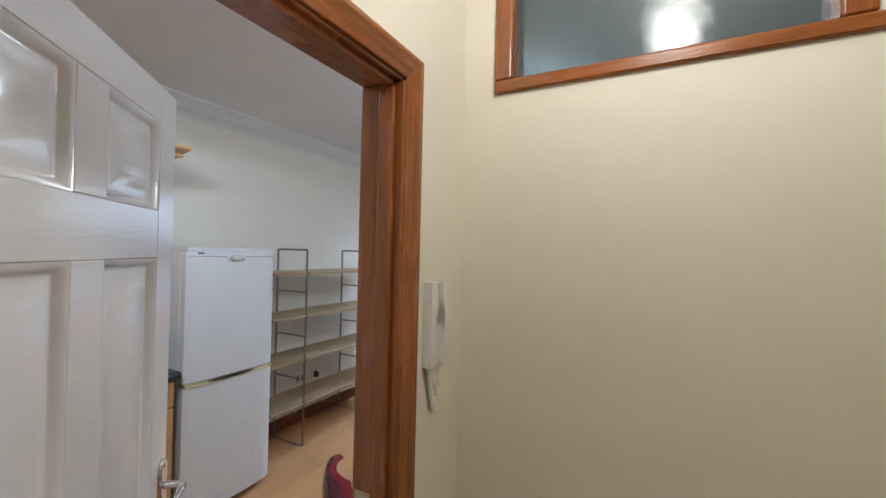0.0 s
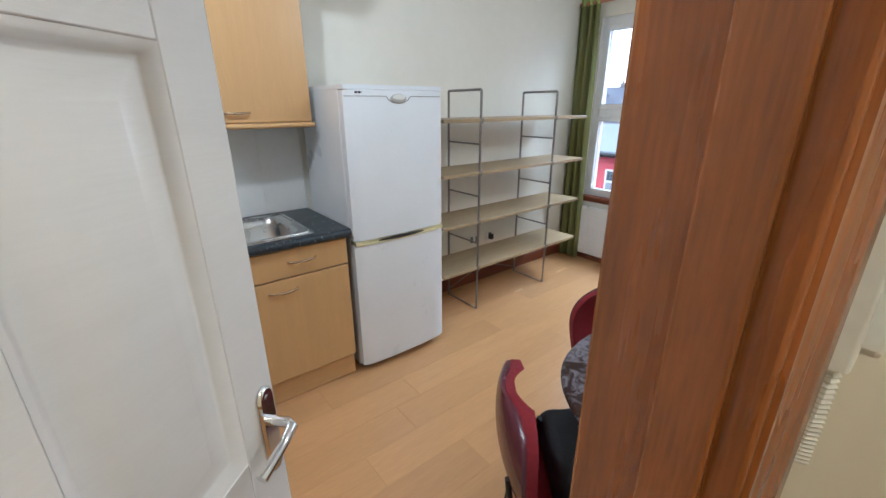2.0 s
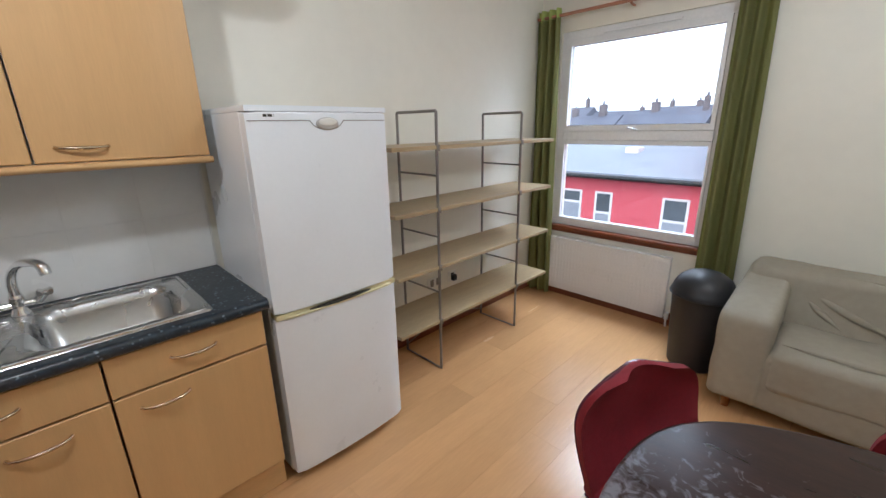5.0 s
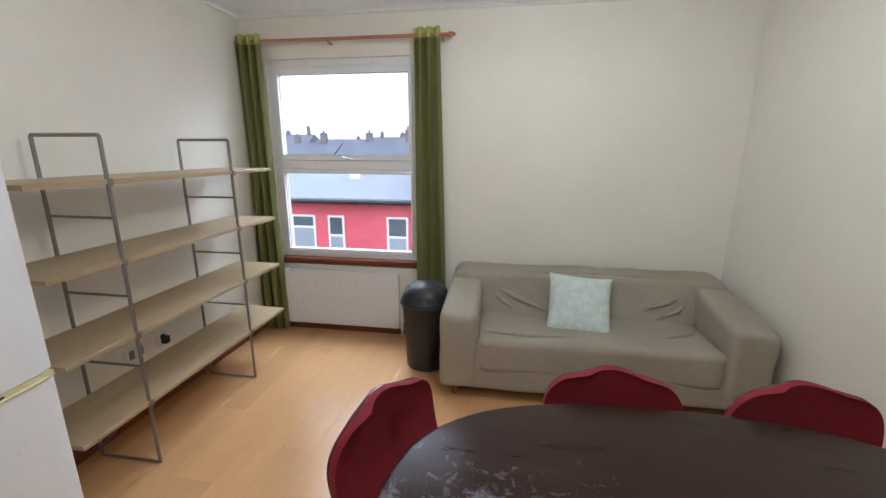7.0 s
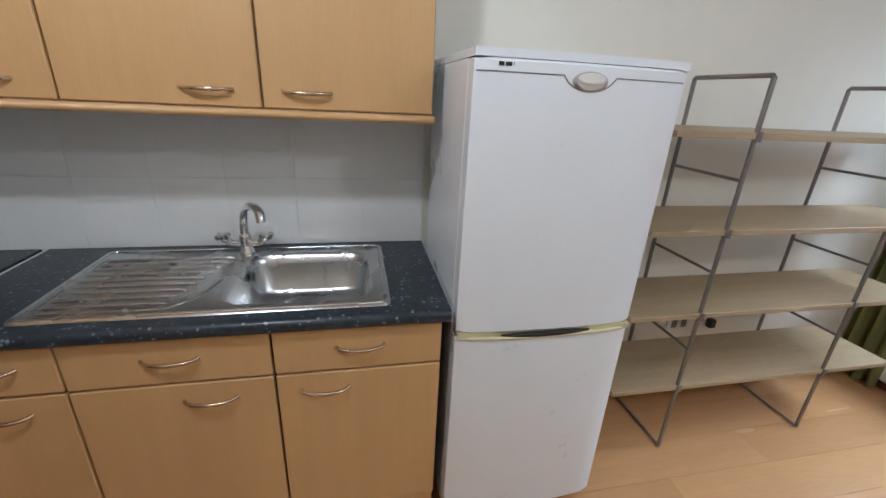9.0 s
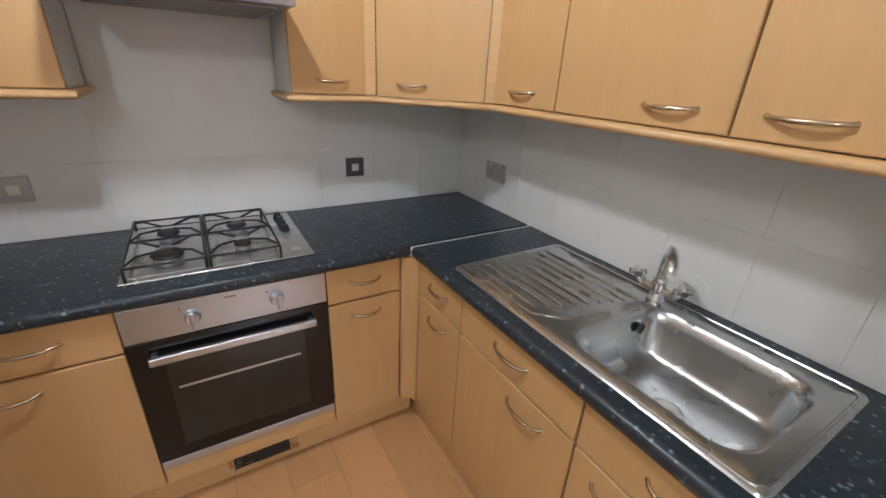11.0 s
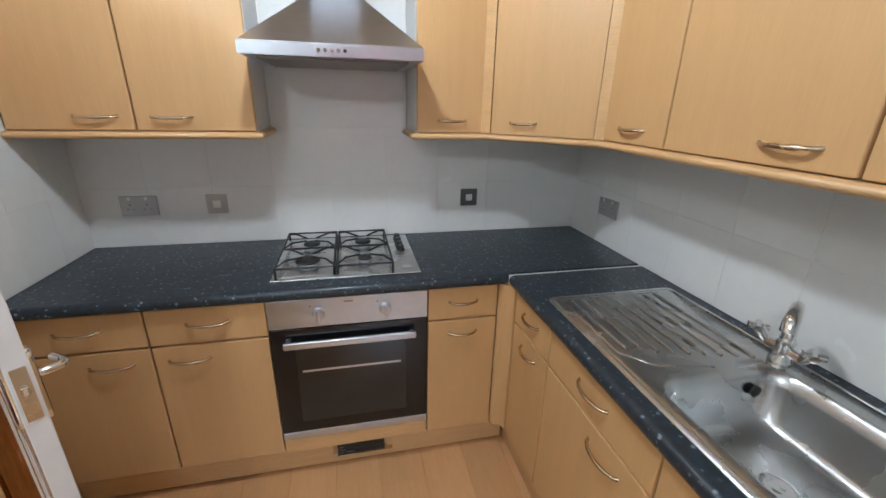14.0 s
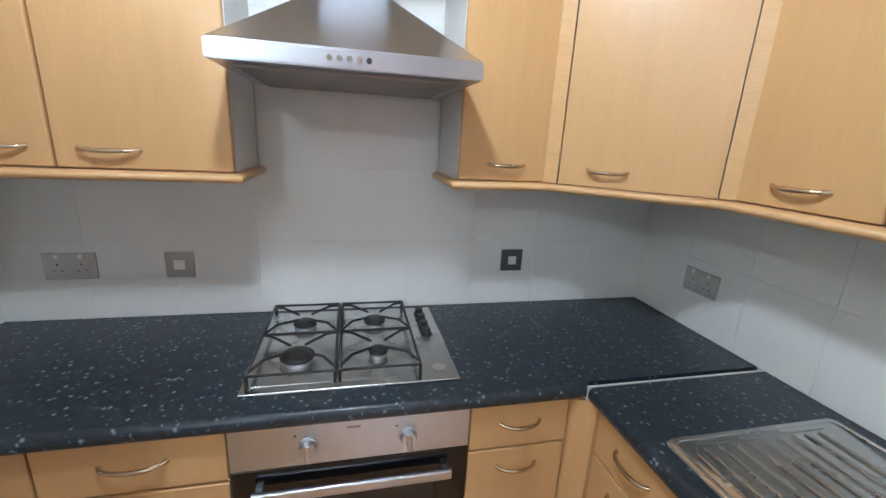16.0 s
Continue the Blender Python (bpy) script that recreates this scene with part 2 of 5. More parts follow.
def tube(bm, points, r, seg=8, closed=False, caps=True):
    """A round bar along points."""
    pts = [Vector(p) for p in points]
    rings, side = [], None
    for i, p in enumerate(pts):
        a = pts[i - 1] if i or closed else p
        b = pts[(i + 1) % len(pts)] if i + 1 < len(pts) or closed else p
        way = (b - a).normalized()
        if side is None:
            side = way.orthogonal().normalized()
        side = (side - way * side.dot(way)).normalized()
        up = way.cross(side)
        rr = r[i] if isinstance(r, (list, tuple)) else r
        rings.append([bm.verts.new(p + (side * math.cos(k * math.tau / seg) + up * math.sin(k * math.tau / seg)) * rr) for k in range(seg)])
    pairs = list(zip(rings, rings[1:])) + ([(rings[-1], rings[0])] if closed else [])
    for a, b in pairs:
        for k in range(seg):
            bm.faces.new((a[k], a[(k + 1) % seg], b[(k + 1) % seg], b[k]))
    if caps and not closed:
        bm.faces.new(rings[0][::-1])
        bm.faces.new(rings[-1])
    return bm


def lathe(bm, profile, cx=0, cy=0, seg=32):
    """Turns (radius, height) pairs round the upright through cx, cy."""
    rings = []
    for r, z in profile:
        rings.append([bm.verts.new((cx + max(r, 1e-4) * math.cos(k * math.tau / seg), cy + max(r, 1e-4) * math.sin(k * math.tau / seg), z)) for k in range(seg)])
    for a, b in zip(rings, rings[1:]):
        for k in range(seg):
            bm.faces.new((a[k], a[(k + 1) % seg], b[(k + 1) % seg], b[k]))
    bm.faces.new(rings[0][::-1])
    bm.faces.new(rings[-1])
    return bm


def prism(bm, outline, z0, z1):
    """An upright block over a plan outline."""
    a = [bm.verts.new((x, y, z0)) for x, y in outline]
    b = [bm.verts.new((x, y, z1)) for x, y in outline]
    k = len(a)
    for i in range(k):
        bm.faces.new((a[i], a[(i + 1) % k], b[(i + 1) % k], b[i]))
    bm.faces.new(a[::-1])
    bm.faces.new(b)
    return bm


def sweep(bm, path, section):
    """A profile of (out, z) carried along a plan path with mitred corners; out lies to the right of the path."""
    rings = []
    for i, (x, y) in enumerate(path):
        p = Vector((x, y))
        d0 = (p - Vector(path[i - 1])).normalized() if i else None
        d1 = (Vector(path[i + 1]) - p).normalized() if i + 1 < len(path) else None
        d0, d1 = d0 or d1, d1 or d0
        n0, n1 = Vector((d0.y, -d0.x)), Vector((d1.y, -d1.x))
        m = (n0 + n1).normalized()
        m /= max(m.dot(n0), 0.2)
        rings.append([bm.verts.new((x + m.x * o, y + m.y * o, z)) for o, z in section])
    k = len(section)
    for a, b in zip(rings, rings[1:]):
        for i in range(k):
            bm.faces.new((a[i], a[(i + 1) % k], b[(i + 1) % k], b[i]))
    bm.faces.new(rings[0][::-1])
    bm.faces.new(rings[-1])
    return bm


def softbox(bm, x0, x1, y0, y1, z0, z1, r=0.06, n=12, wrinkle=0.0, rough=3.0):
    """A stuffed block: rounded all over, its faces a little uneven."""
    c, h = Vector(((x0 + x1) / 2, (y0 + y1) / 2, (z0 + z1) / 2)), Vector(((x1 - x0) / 2, (y1 - y0) / 2, (z1 - z0) / 2))
    t = bmesh.new()
    bmesh.ops.create_cube(t, size=2)
    bmesh.ops.subdivide_edges(t, edges=t.edges[:], cuts=n, use_grid_fill=True)
    verts = {}
    for v in t.verts:
        p = Vector((v.co.x * h.x, v.co.y * h.y, v.co.z * h.z))
        q = Vector([max(-h[i] + r, min(h[i] - r, p[i])) for i in range(3)])
        d = (p - q)
        d = d.normalized() if d.length > 1e-6 else Vector((0, 0, 0))
        p = q + d * r
        if wrinkle:
            w = p + c
            p += (d if d.length else Vector((0, 0, 1))) * wrinkle * (noise.noise(w * rough) + 0.6 * noise.noise(Vector((w.x * rough * 1.6, w.y * rough * 3.5, w.z * rough * 2.5))))
        verts[v] = bm.verts.new(c + p)
    for f in t.faces:
        bm.faces.new([verts[v] for v in f.verts])
    t.free()
    return bm


def thing(name, label, category, group="", kind="", at=(0, 0, 0)):
    ob = new(name)
    ob.location = at
    ob.empty_display_size = 0.1
    return tagged(ob, label, category, group, kind)


def mesh_of(name, bm, material, at=(0, 0, 0)):
    bmesh.ops.recalc_face_normals(bm, faces=bm.faces[:])
    for f in bm.faces:
        f.smooth = True
    for e in bm.edges:
        if len(e.link_faces) == 2:
            turn = e.calc_face_angle(0.0)
            a, b = (f.calc_area() + 1e-12 for f in e.link_faces)
            e.smooth = not (turn > 1.0 or (turn > 0.3 and max(a, b) > 6 * min(a, b)))
    me = bpy.data.meshes.new(name)
    bm.to_mesh(me)
    bm.free()
    me.transform(Matrix.Translation(-Vector(at)))
    me.materials.append(material)
    return me


def root_of(ob):
    while ob.parent:
        ob = ob.parent
    return ob


def part(name, bm, material, parent, label=""):
    """Links a bmesh, given in the world's metres, as one mesh under a thing or a part."""
    ob = new(name, mesh_of(name, bm, material, root_of(parent).location))
    ob.parent = parent
    return tagged(ob, label)


def solo(name, bm, material, label="", category="", group="", kind="", at=(0, 0, 0)):
    """A thing or a piece of the setting that is one mesh."""
    ob = new(name, mesh_of(name, bm, material, at))
    ob.location = at
    return tagged(ob, label, category, group, kind)


def B(*a, **k):
    return box(bmesh.new(), *a, **k)


def T(*a, **k):
    return tube(bmesh.new(), *a, **k)


def text_part(name, body, size, m, material, parent):
    """Raised lettering in the built-in font."""
    cu = bpy.data.curves.new(name, "FONT")
    cu.body, cu.size, cu.extrude, cu.align_x, cu.align_y = body, size, 0.0004, "CENTER", "CENTER"
    tmp = new(name + "_curve", cu)
    me = bpy.data.meshes.new_from_object(tmp)
    bpy.data.objects.remove(tmp)
    me.materials.clear()
    me.materials.append(material)
    me.transform(Matrix.Translation(-root_of(parent).location) @ m)
    ob = new(name, me)
    ob.parent = parent
    return ob

# ---- the setting ----
S, YH, E, SE, CEIL = -2.346, -2.45, 4.72, -3.72, 2.66
HALLX = 1.675


def struct(name, bm, material, label):
    return solo(name, bm, material, label, "building", kind="structure")


floor = struct("floor", B(-0.6, 4.95, -4.3, 0.1, -0.12, -0.012), DARKGAP, "underlay beneath beech laminate boards")
wall_n = struct("wall_north", B(-0.12, E + 0.15, 0.0, 0.12, -0.1, 2.75), CREAM, "plain cream painted plaster wall")
wall_w = struct("wall_west", B(-0.12, 0.0, S, 0.0, -0.1, 2.75), CREAM, "cream painted wall behind the hob")
wall_s = struct("wall_south", box(box(box(bmesh.new(), -0.12, 0.62, YH, S, -0.1, 2.75), 1.385, HALLX + 0.1, YH, S, -0.1, 2.75), 0.62, 1.385, YH, S, 2.02, 2.75), CREAM, "cream painted wall round the doorway")
wb = bmesh.new()
for y0, y1, z0, z1 in ((-0.195, 0, -0.1, 2.75), (SE, -1.425, -0.1, 2.75), (-1.425, -0.195, -0.1, 0.64), (-1.425, -0.195, 2.24, 2.75)):
    box(wb, E, E + 0.22, y0, y1, z0, z1)
wall_e = struct("wall_east", wb, CREAM, "cream painted outer wall with the window opening")
struct("wall_dining_south", B(HALLX + 0.1, E + 0.15, SE - 0.12, SE, -0.1, 2.75), CREAM, "plain cream painted wall beside the sofa")
wb = bmesh.new()
for y0, y1, z0, z1 in ((-2.548, YH - 0.0, -0.1, 2.75), (-4.2, -3.318, -0.1, 2.75), (-3.318, -2.548, -0.1, 2.05), (-3.318, -2.548, 2.48, 2.75)):
    box(wb, HALLX, HALLX + 0.1, y0, y1, z0, z1)
struct("wall_hall_east", wb, HALLP, "warm cream hall wall with a high inner window")
struct("wall_hall_face", box(box(box(bmesh.new(), -0.5, 0.62, YH - 0.006, YH - 0.001, 0, 2.66), 1.385, HALLX, YH - 0.006, YH - 0.001, 0, 2.66), 0.62, 1.385, YH - 0.006, YH - 0.001, 2.02, 2.66), HALLP, "warm cream hall side of the door wall")
struct("wall_hall_west", B(-0.6, -0.5, -4.2, YH, -0.1, 2.75), HALLP, "plain warm cream hall wall")
struct("wall_hall_south", B(-0.6, HALLX + 0.1, -4.3, -4.2, -0.1, 2.75), HALLP, "plain warm cream hall wall")
struct("ceiling", B(-0.6, E + 0.2, -4.3, 0.12, CEIL, CEIL + 0.1), WHITEC, "flat white painted ceiling")

# plaster cornice round the room
cs = [(0, CEIL - 0.125), (0.012, CEIL - 0.125), (0.016, CEIL - 0.105), (0.03, CEIL - 0.095), (0.045, CEIL - 0.06), (0.075, CEIL - 0.035), (0.085, CEIL - 0.02), (0.105, CEIL - 0.014), (0.105, CEIL), (0, CEIL)]
struct("cornice", sweep(bmesh.new(), [(0.0, S), (0, 0), (E, 0), (E, SE), (HALLX + 0.1, SE)], [(o, z - 0.002) for o, z in cs]), WHITEC, "white moulded plaster cornice")
sk = [(0, 0), (0.016, 0), (0.016, 0.085), (0.01, 0.098), (0, 0.1)]
struct("baseboard", sweep(bmesh.new(), [(2.0, 0), (E, 0), (E, SE), (HALLX + 0.1, SE)], sk), SKIRT, "dark red-brown wooden skirting board")

# door frame
door_frame = thing("door_frame_1", "varnished dark wooden door frame and architraves", "door frame", kind="structure")
part("jamb", B(1.354, 1.386, YH - 0.0075, S + 0.004, 0, 1.985, 0.003), VARN, door_frame)
part("jamb", B(0.618, 0.644, YH - 0.004, S + 0.004, 0, 1.985, 0.003), VARN, door_frame)
part("head", B(0.618, 1.386, YH - 0.003, S + 0.003, 1.986, 2.021, 0.003), VARNX, door_frame)
part("strike_plate", B(1.3515, 1.3538, -2.395, -2.352, 0.93, 1.07), NICKEL, door_frame, "metal latch strike plate")
part("stop", B(1.342, 1.3535, YH + 0.012, YH + 0.05, 0, 1.972, 0.002), VARN, door_frame)
part("stop", B(0.6445, 1.3415, YH + 0.012, YH + 0.05, 1.973, 1.9855, 0.002), VARNX, door_frame)
# architrave profile: flat with a raised moulded outer edge
arch = [(0, 0.0), (0.002, 0.004), (0.014, 0.005), (0.019, 0.008), (0.034, 0.009), (0.040, 0.013), (0.052, 0.015), (0.058, 0.010), (0.058, -0.0), (0.03, -0.0005)]


def architrave(face, out, x_in0, x_in1, z_in, name):
    """Moulded trim round an opening: out is the way it stands off the wall."""
    for side, xi, sgn in (("left", x_in0, -1), ("right", x_in1, 1)):
        bm = bmesh.new()
        rings = []
        for z in (0.0, z_in):
            rings.append([bm.verts.new((xi + sgn * a, face + out * d, z + (a if z else 0))) for a, d in arch])
        k = len(arch)
        for i in range(k):
            bm.faces.new((rings[0][i], rings[0][(i + 1) % k], rings[1][(i + 1) % k], rings[1][i]))
        bm.faces.new(rings[0][::-1]), bm.faces.new(rings[1])
        part("architrave", bm, VARN, door_frame)
    bm = bmesh.new()
    rings = [[bm.verts.new((xi + sgn * a, face + out * d, z_in + a)) for a, d in arch] for xi, sgn in ((x_in0, -1), (x_in1, 1))]
    k = len(arch)
    for i in range(k):
        bm.faces.new((rings[0][i], rings[0][(i + 1) % k], rings[1][(i + 1) % k], rings[1][i]))
    bm.faces.new(rings[0][::-1]), bm.faces.new(rings[1])
    part("architrave", bm, VARNX, door_frame)


architrave(YH - 0.007, -1, 0.655, 1.362, 1.99, "hall")
architrave(S + 0.005, 1, 0.662, 1.362, 1.99, "room")

# six-panel door leaf, built shut at its hinge and then swung open
leaf = thing("door_1", "white gloss six-panel wooden door standing half open", "door", kind="structure")
W_, H_, TH = 0.722, 1.98, 0.019
for x0, x1 in ((0, 0.105), (0.636, W_)):
    part("stile", B(x0, x1, -TH, TH, 0.006, H_, 0.002), GLOSSW, leaf)
for z0, z1 in ((0.006, 0.21), (0.80, 0.985), (1.578, 1.688), (1.895, H_)):
    part("rail", B(0.1052, 0.6358, -TH, TH, z0, z1, 0.002), GLOSSW, leaf)
for z0, z1 in ((0.2102, 0.7998), (0.9852, 1.5778), (1.6882, 1.8948)):
    part("muntin", B(0.323, 0.418, -TH, TH, z0, z1, 0.002), GLOSSW, leaf)
    for x0, x1 in ((0.1052, 0.3228), (0.4182, 0.6358)):
        bm = bmesh.new()
        for s in (-1, 1):
            loops = []
            for ins, d in ((0, TH - 0.001), (0.008, TH - 0.004), (0.014, TH - 0.015), (0.022, TH - 0.016), (0.060, TH - 0.004), (0.062, TH - 0.0035)):
                loops.append([bm.verts.new((x, s * d, z)) for x, z in ((x0 + ins, z0 + ins), (x1 - ins, z0 + ins), (x1 - ins, z1 - ins), (x0 + ins, z1 - ins))])
            for a, b in zip(loops, loops[1:]):
                for i in range(4):
                    bm.faces.new((a[i], a[(i + 1) % 4], b[(i + 1) % 4], b[i]))
            bm.faces.new(loops[-1])
        part("panel", bm, GLOSSW, leaf)
for s in (-1, 1):
    plate = bmesh.new()
    out = [(0.692 + 0.02 * math.cos(a) * 1.0, 1.0 + (0.06 if math.sin(a) > 0 else -0.06) + 0.025 * math.sin(a)) for a in [i * math.tau / 20 for i in range(20)]]
    a = [plate.verts.new((x, s * TH, z)) for x, z in out]
    b = [plate.verts.new((x, s * (TH + 0.006), z)) for x, z in out]
    c = [plate.verts.new((0.692 + (x - 0.692) * 0.8, s * (TH + 0.009), 1.0 + (z - 1.0) * 0.95)) for x, z in out]
    for p, q in ((a, b), (b, c)):
        for i in range(20):
            plate.faces.new((p[i], p[(i + 1) % 20], q[(i + 1) % 20], q[i]))
    plate.faces.new(c), plate.faces.new(a[::-1])
    pl = part("handle_plate", plate, CHROME, leaf, "polished chrome lever plate")
    part("lever", T([(0.692, s * (TH + 0.008), 1.02), (0.692, s * (TH + 0.04), 1.02), (0.686, s * (TH + 0.05), 1.019), (0.65, s * (TH + 0.052), 1.012), (0.60, s * (TH + 0.047), 1.0)], [0.009, 0.0085, 0.0095, 0.008, 0.009], 10), CHROME, pl)
    part("screw", lathe(bmesh.new(), [(0.004, 0), (0.004, 0.001)], seg=10), CHROME, pl).matrix_basis = pose(0.692, s * (TH + 0.0095), 1.067, 90)
part("latch_plate", B(W_ + 0.0002, W_ + 0.002, -0.012, 0.012, 0.94, 1.06), NICKEL, leaf, "dull metal latch plate on the door edge")
part("latch_bolt", B(W_ + 0.002, W_ + 0.009, -0.006, 0.006, 1.0, 1.02, 0.002), CHROME, leaf)
for z in (0.25, 1.72):
    part("hinge", T([(-0.004, TH + 0.004, z), (-0.004, TH + 0.004, z + 0.09)], 0.006), NICKEL, leaf)
leaf.matrix_basis = pose(0.662, -2.331, 0.004, 0, 0, 41.9)

# high inner window in the hall
tw = thing("window_2", "high inner window with rippled glass and varnished wooden frame", "window", kind="structure")
y0, y1, z0, z1 = -3.318, -2.548, 2.05, 2.48
for nm, b in (("window_sill", (HALLX - 0.012, HALLX + 0.11, y0 - 0.03, y1 + 0.0, z0, z0 + 0.035)), ("frame_head", (HALLX - 0.012, HALLX + 0.11, y0, y1, z1 - 0.035, z1)),
              ("frame_jamb", (HALLX - 0.012, HALLX + 0.11, y0, y0 + 0.055, z0 + 0.0352, z1 - 0.0352)), ("frame_jamb", (HALLX - 0.012, HALLX + 0.11, y1 - 0.05, y1, z0 + 0.0352, z1 - 0.0352))):
    part(nm, B(*b, bevel=0.005), VARNX if "jamb" not in nm else VARN, tw)
part("pane", B(HALLX + 0.045, HALLX + 0.051, y0 + 0.05, y1 - 0.045, z0 + 0.03, z1 - 0.03), RIPPLE, tw, "rippled obscure glass pane")

# intercom handset on the hall wall
ic = thing("intercom", "off-white wall intercom handset with coiled cord", "intercom", at=(1.47, YH - 0.006, 1.25))
yw = YH - 0.0065


def side_cut(profile, d0, d1, bevel):
    """A block cut to an outline of (across, height) on the wall, standing from d0 to d1 off it, with softened edges."""
    bm = bmesh.new()
    a = [bm.verts.new((1.462 + 1.08 * o, yw - d0, 1.542 - 0.93 * (1.562 - z))) for o, z in profile]
    b = [bm.verts.new((1.462 + 1.08 * o, yw - d1, 1.542 - 0.93 * (1.562 - z))) for o, z in profile]
    k = len(a)
    for i in range(k):
        bm.faces.new((a[i], a[(i + 1) % k], b[(i + 1) % k], b[i]))
    bm.faces.new(a[::-1])
    front = bm.faces.new(b)
    bmesh.ops.bevel(bm, geom=list(front.edges), offset=bevel, segments=3, affect="EDGES", profile=0.5)
    return bm


part("cradle", side_cut([(0, 1.336), (0.026, 1.336), (0.031, 1.345), (0.031, 1.398), (0.024, 1.410), (0.018, 1.425), (0.018, 1.452), (0.026, 1.475), (0.035, 1.492), (0.035, 1.552), (0.030, 1.557), (0, 1.557)], 0, 0.024, 0.003), WHITEP, ic)
# grey sheet that puts the shade behind the grip into colour
part("back_plate", side_cut([(0.016, 1.40), (0.05, 1.40), (0.05, 1.50), (0.016, 1.50)], 0, 0.008, 0.001), PLATE, ic, "grey plate standing in for shade behind the grip")
part("handset", side_cut([(0.037, 1.562), (0.055, 1.562), (0.060, 1.545), (0.065, 1.51), (0.067, 1.47), (0.065, 1.435), (0.060, 1.405), (0.064, 1.398), (0.062, 1.37), (0.054, 1.343), (0.036, 1.338), (0.034, 1.345), (0.034, 1.392), (0.041, 1.405), (0.046, 1.43), (0.047, 1.46), (0.043, 1.485), (0.037, 1.497)], 0.003, 0.036, 0.005), WHITEP, ic)
part("lower_housing", side_cut([(0.012, 1.3355), (0.056, 1.3355), (0.055, 1.30), (0.049, 1.272), (0.041, 1.268), (0.026, 1.30)], 0, 0.016, 0.003), WHITEP, ic)
part("socket", T([(1.515, yw - 0.015, 1.286), (1.515, yw - 0.019, 1.286)], 0.007, 12), CHROME, ic, "small metal ringed socket")
mid = [(1.478 + 0.028 * (i / 110) ** 1.5, yw - 0.012, 1.335 - 0.118 * i / 110) for i in range(111)] + [(1.506 + 0.008 * i / 30, yw - 0.012, 1.217 + 0.055 * i / 30) for i in range(31)]
coil = [(x + 0.0065 * math.cos(i * 1.25), y + 0.0065 * math.sin(i * 1.25), z) for i, (x, y, z) in enumerate(mid)]
part("coiled_cord", T(coil, 0.0025, 5), WHITEP, ic)

# ---- kitchen ----


def run(side, u0, u1, d0, d1, z0, z1, bevel=0.0, bm=None):
    """A block along the sink wall (n) or the hob wall (w): u along the wall, d off it."""
    bm = bm or bmesh.new()
    return box(bm, u0, u1, -d1, -d0, z0, z1, bevel) if side == "n" else box(bm, d0, d1, u0, u1, z0, z1, bevel)


def at_run(side, u, d, z):
    return (u, -d, z) if side == "n" else (d, u, z)


def bow(side, u, d, z, parent, w=0.105):
    """A bowed bar handle whose feet stand on the front."""
    pts = [(-w / 2, -0.001), (-w / 2 + 0.008, 0.011), (-w * 0.3, 0.020), (-w * 0.15, 0.024), (0, 0.0255), (w * 0.15, 0.024), (w * 0.3, 0.020), (w / 2 - 0.008, 0.011), (w / 2, -0.001)]
    part("handle", T([at_run(side, u + a, d + o, z - 0.12 * o) for a, o in pts], [0.006, 0.0048, 0.0052, 0.0058, 0.006, 0.0058, 0.0052, 0.0048, 0.006], 8), NICKEL, parent, "satin bow handle")


def base_unit(side, u0, u1, door_at, label, top=0.868):
    th = thing("base_cabinet", label, "cabinet", "kitchen base cabinets", at=at_run(side, (u0 + u1) / 2, 0.3, 0))
    g = 0.0025
    part("body", run(side, u0 + 0.001, u1 - 0.001, 0.04, 0.565, 0.15, top), GAPSHADE, th)
    dr = part("drawer_front", run(side, u0 + g, u1 - g, 0.5655, 0.585, 0.722, 0.862, 0.003), BEECH, th)
    bow(side, (u0 + u1) / 2, 0.585, 0.80, dr, min(0.14, (u1 - u0) * 0.4))
    do = part("door", run(side, u0 + g, u1 - g, 0.5655, 0.585, 0.155, 0.714, 0.003), BEECH, th)
    bow(side, u0 + (u1 - u0) * door_at, 0.585, 0.658, do, min(0.14, (u1 - u0) * 0.4))
    return th


BL = "beech-fronted base cabinet with drawer over door"
base_unit("n", 0.640, 0.940, 0.5, "narrow beech-fronted corner base cabinet with drawer")
base_unit("n", 0.942, 1.456, 0.66, BL + " beneath the sink", 0.755)
base_unit("n", 1.458, 1.948, 0.28, BL + " beside the fridge", 0.755)
base_unit("w", -2.338, -1.937, 0.68, BL + " beside the doorway")
base_unit("w", -1.935, -1.541, 0.3, BL + " next to the oven")
base_unit("w", -0.938, -0.642, 0.5, "narrow beech base cabinet between oven and corner")
solo("corner_post", prism(bmesh.new(), [(0.575, -0.639), (0.592, -0.639), (0.605, -0.625), (0.612, -0.60), (0.636, -0.59), (0.636, -0.57), (0.575, -0.57)], 0.155, 0.866), BEECH, "vertical beech post in the inner cabinet corner", "cabinet trim")
solo("plinth", run("w", -2.335, -0.56, 0.515, 0.53, 0.007, 0.148), BEECHX, "beech plinth under the hob wall cabinets", "plinth")
solo("plinth", run("n", 0.5305, 1.95, 0.53, 0.545, 0.007, 0.148), BEECHX, "beech plinth under the sink cabinets", "plinth")
vent = thing("plinth_vent", "dark slotted plinth vent with metal frame, partly broken", "vent", at=(0.53, -1.22, 0.02))
part("frame", run("w", -1.355, -1.09, 0.5305, 0.534, 0.035, 0.112, 0.001), NICKEL, vent)
for k in range(4):
    part("slat", run("w", -1.335, -1.125, 0.5345, 0.537, 0.043 + 0.015 * k, 0.053 + 0.015 * k), BLACKP, vent)

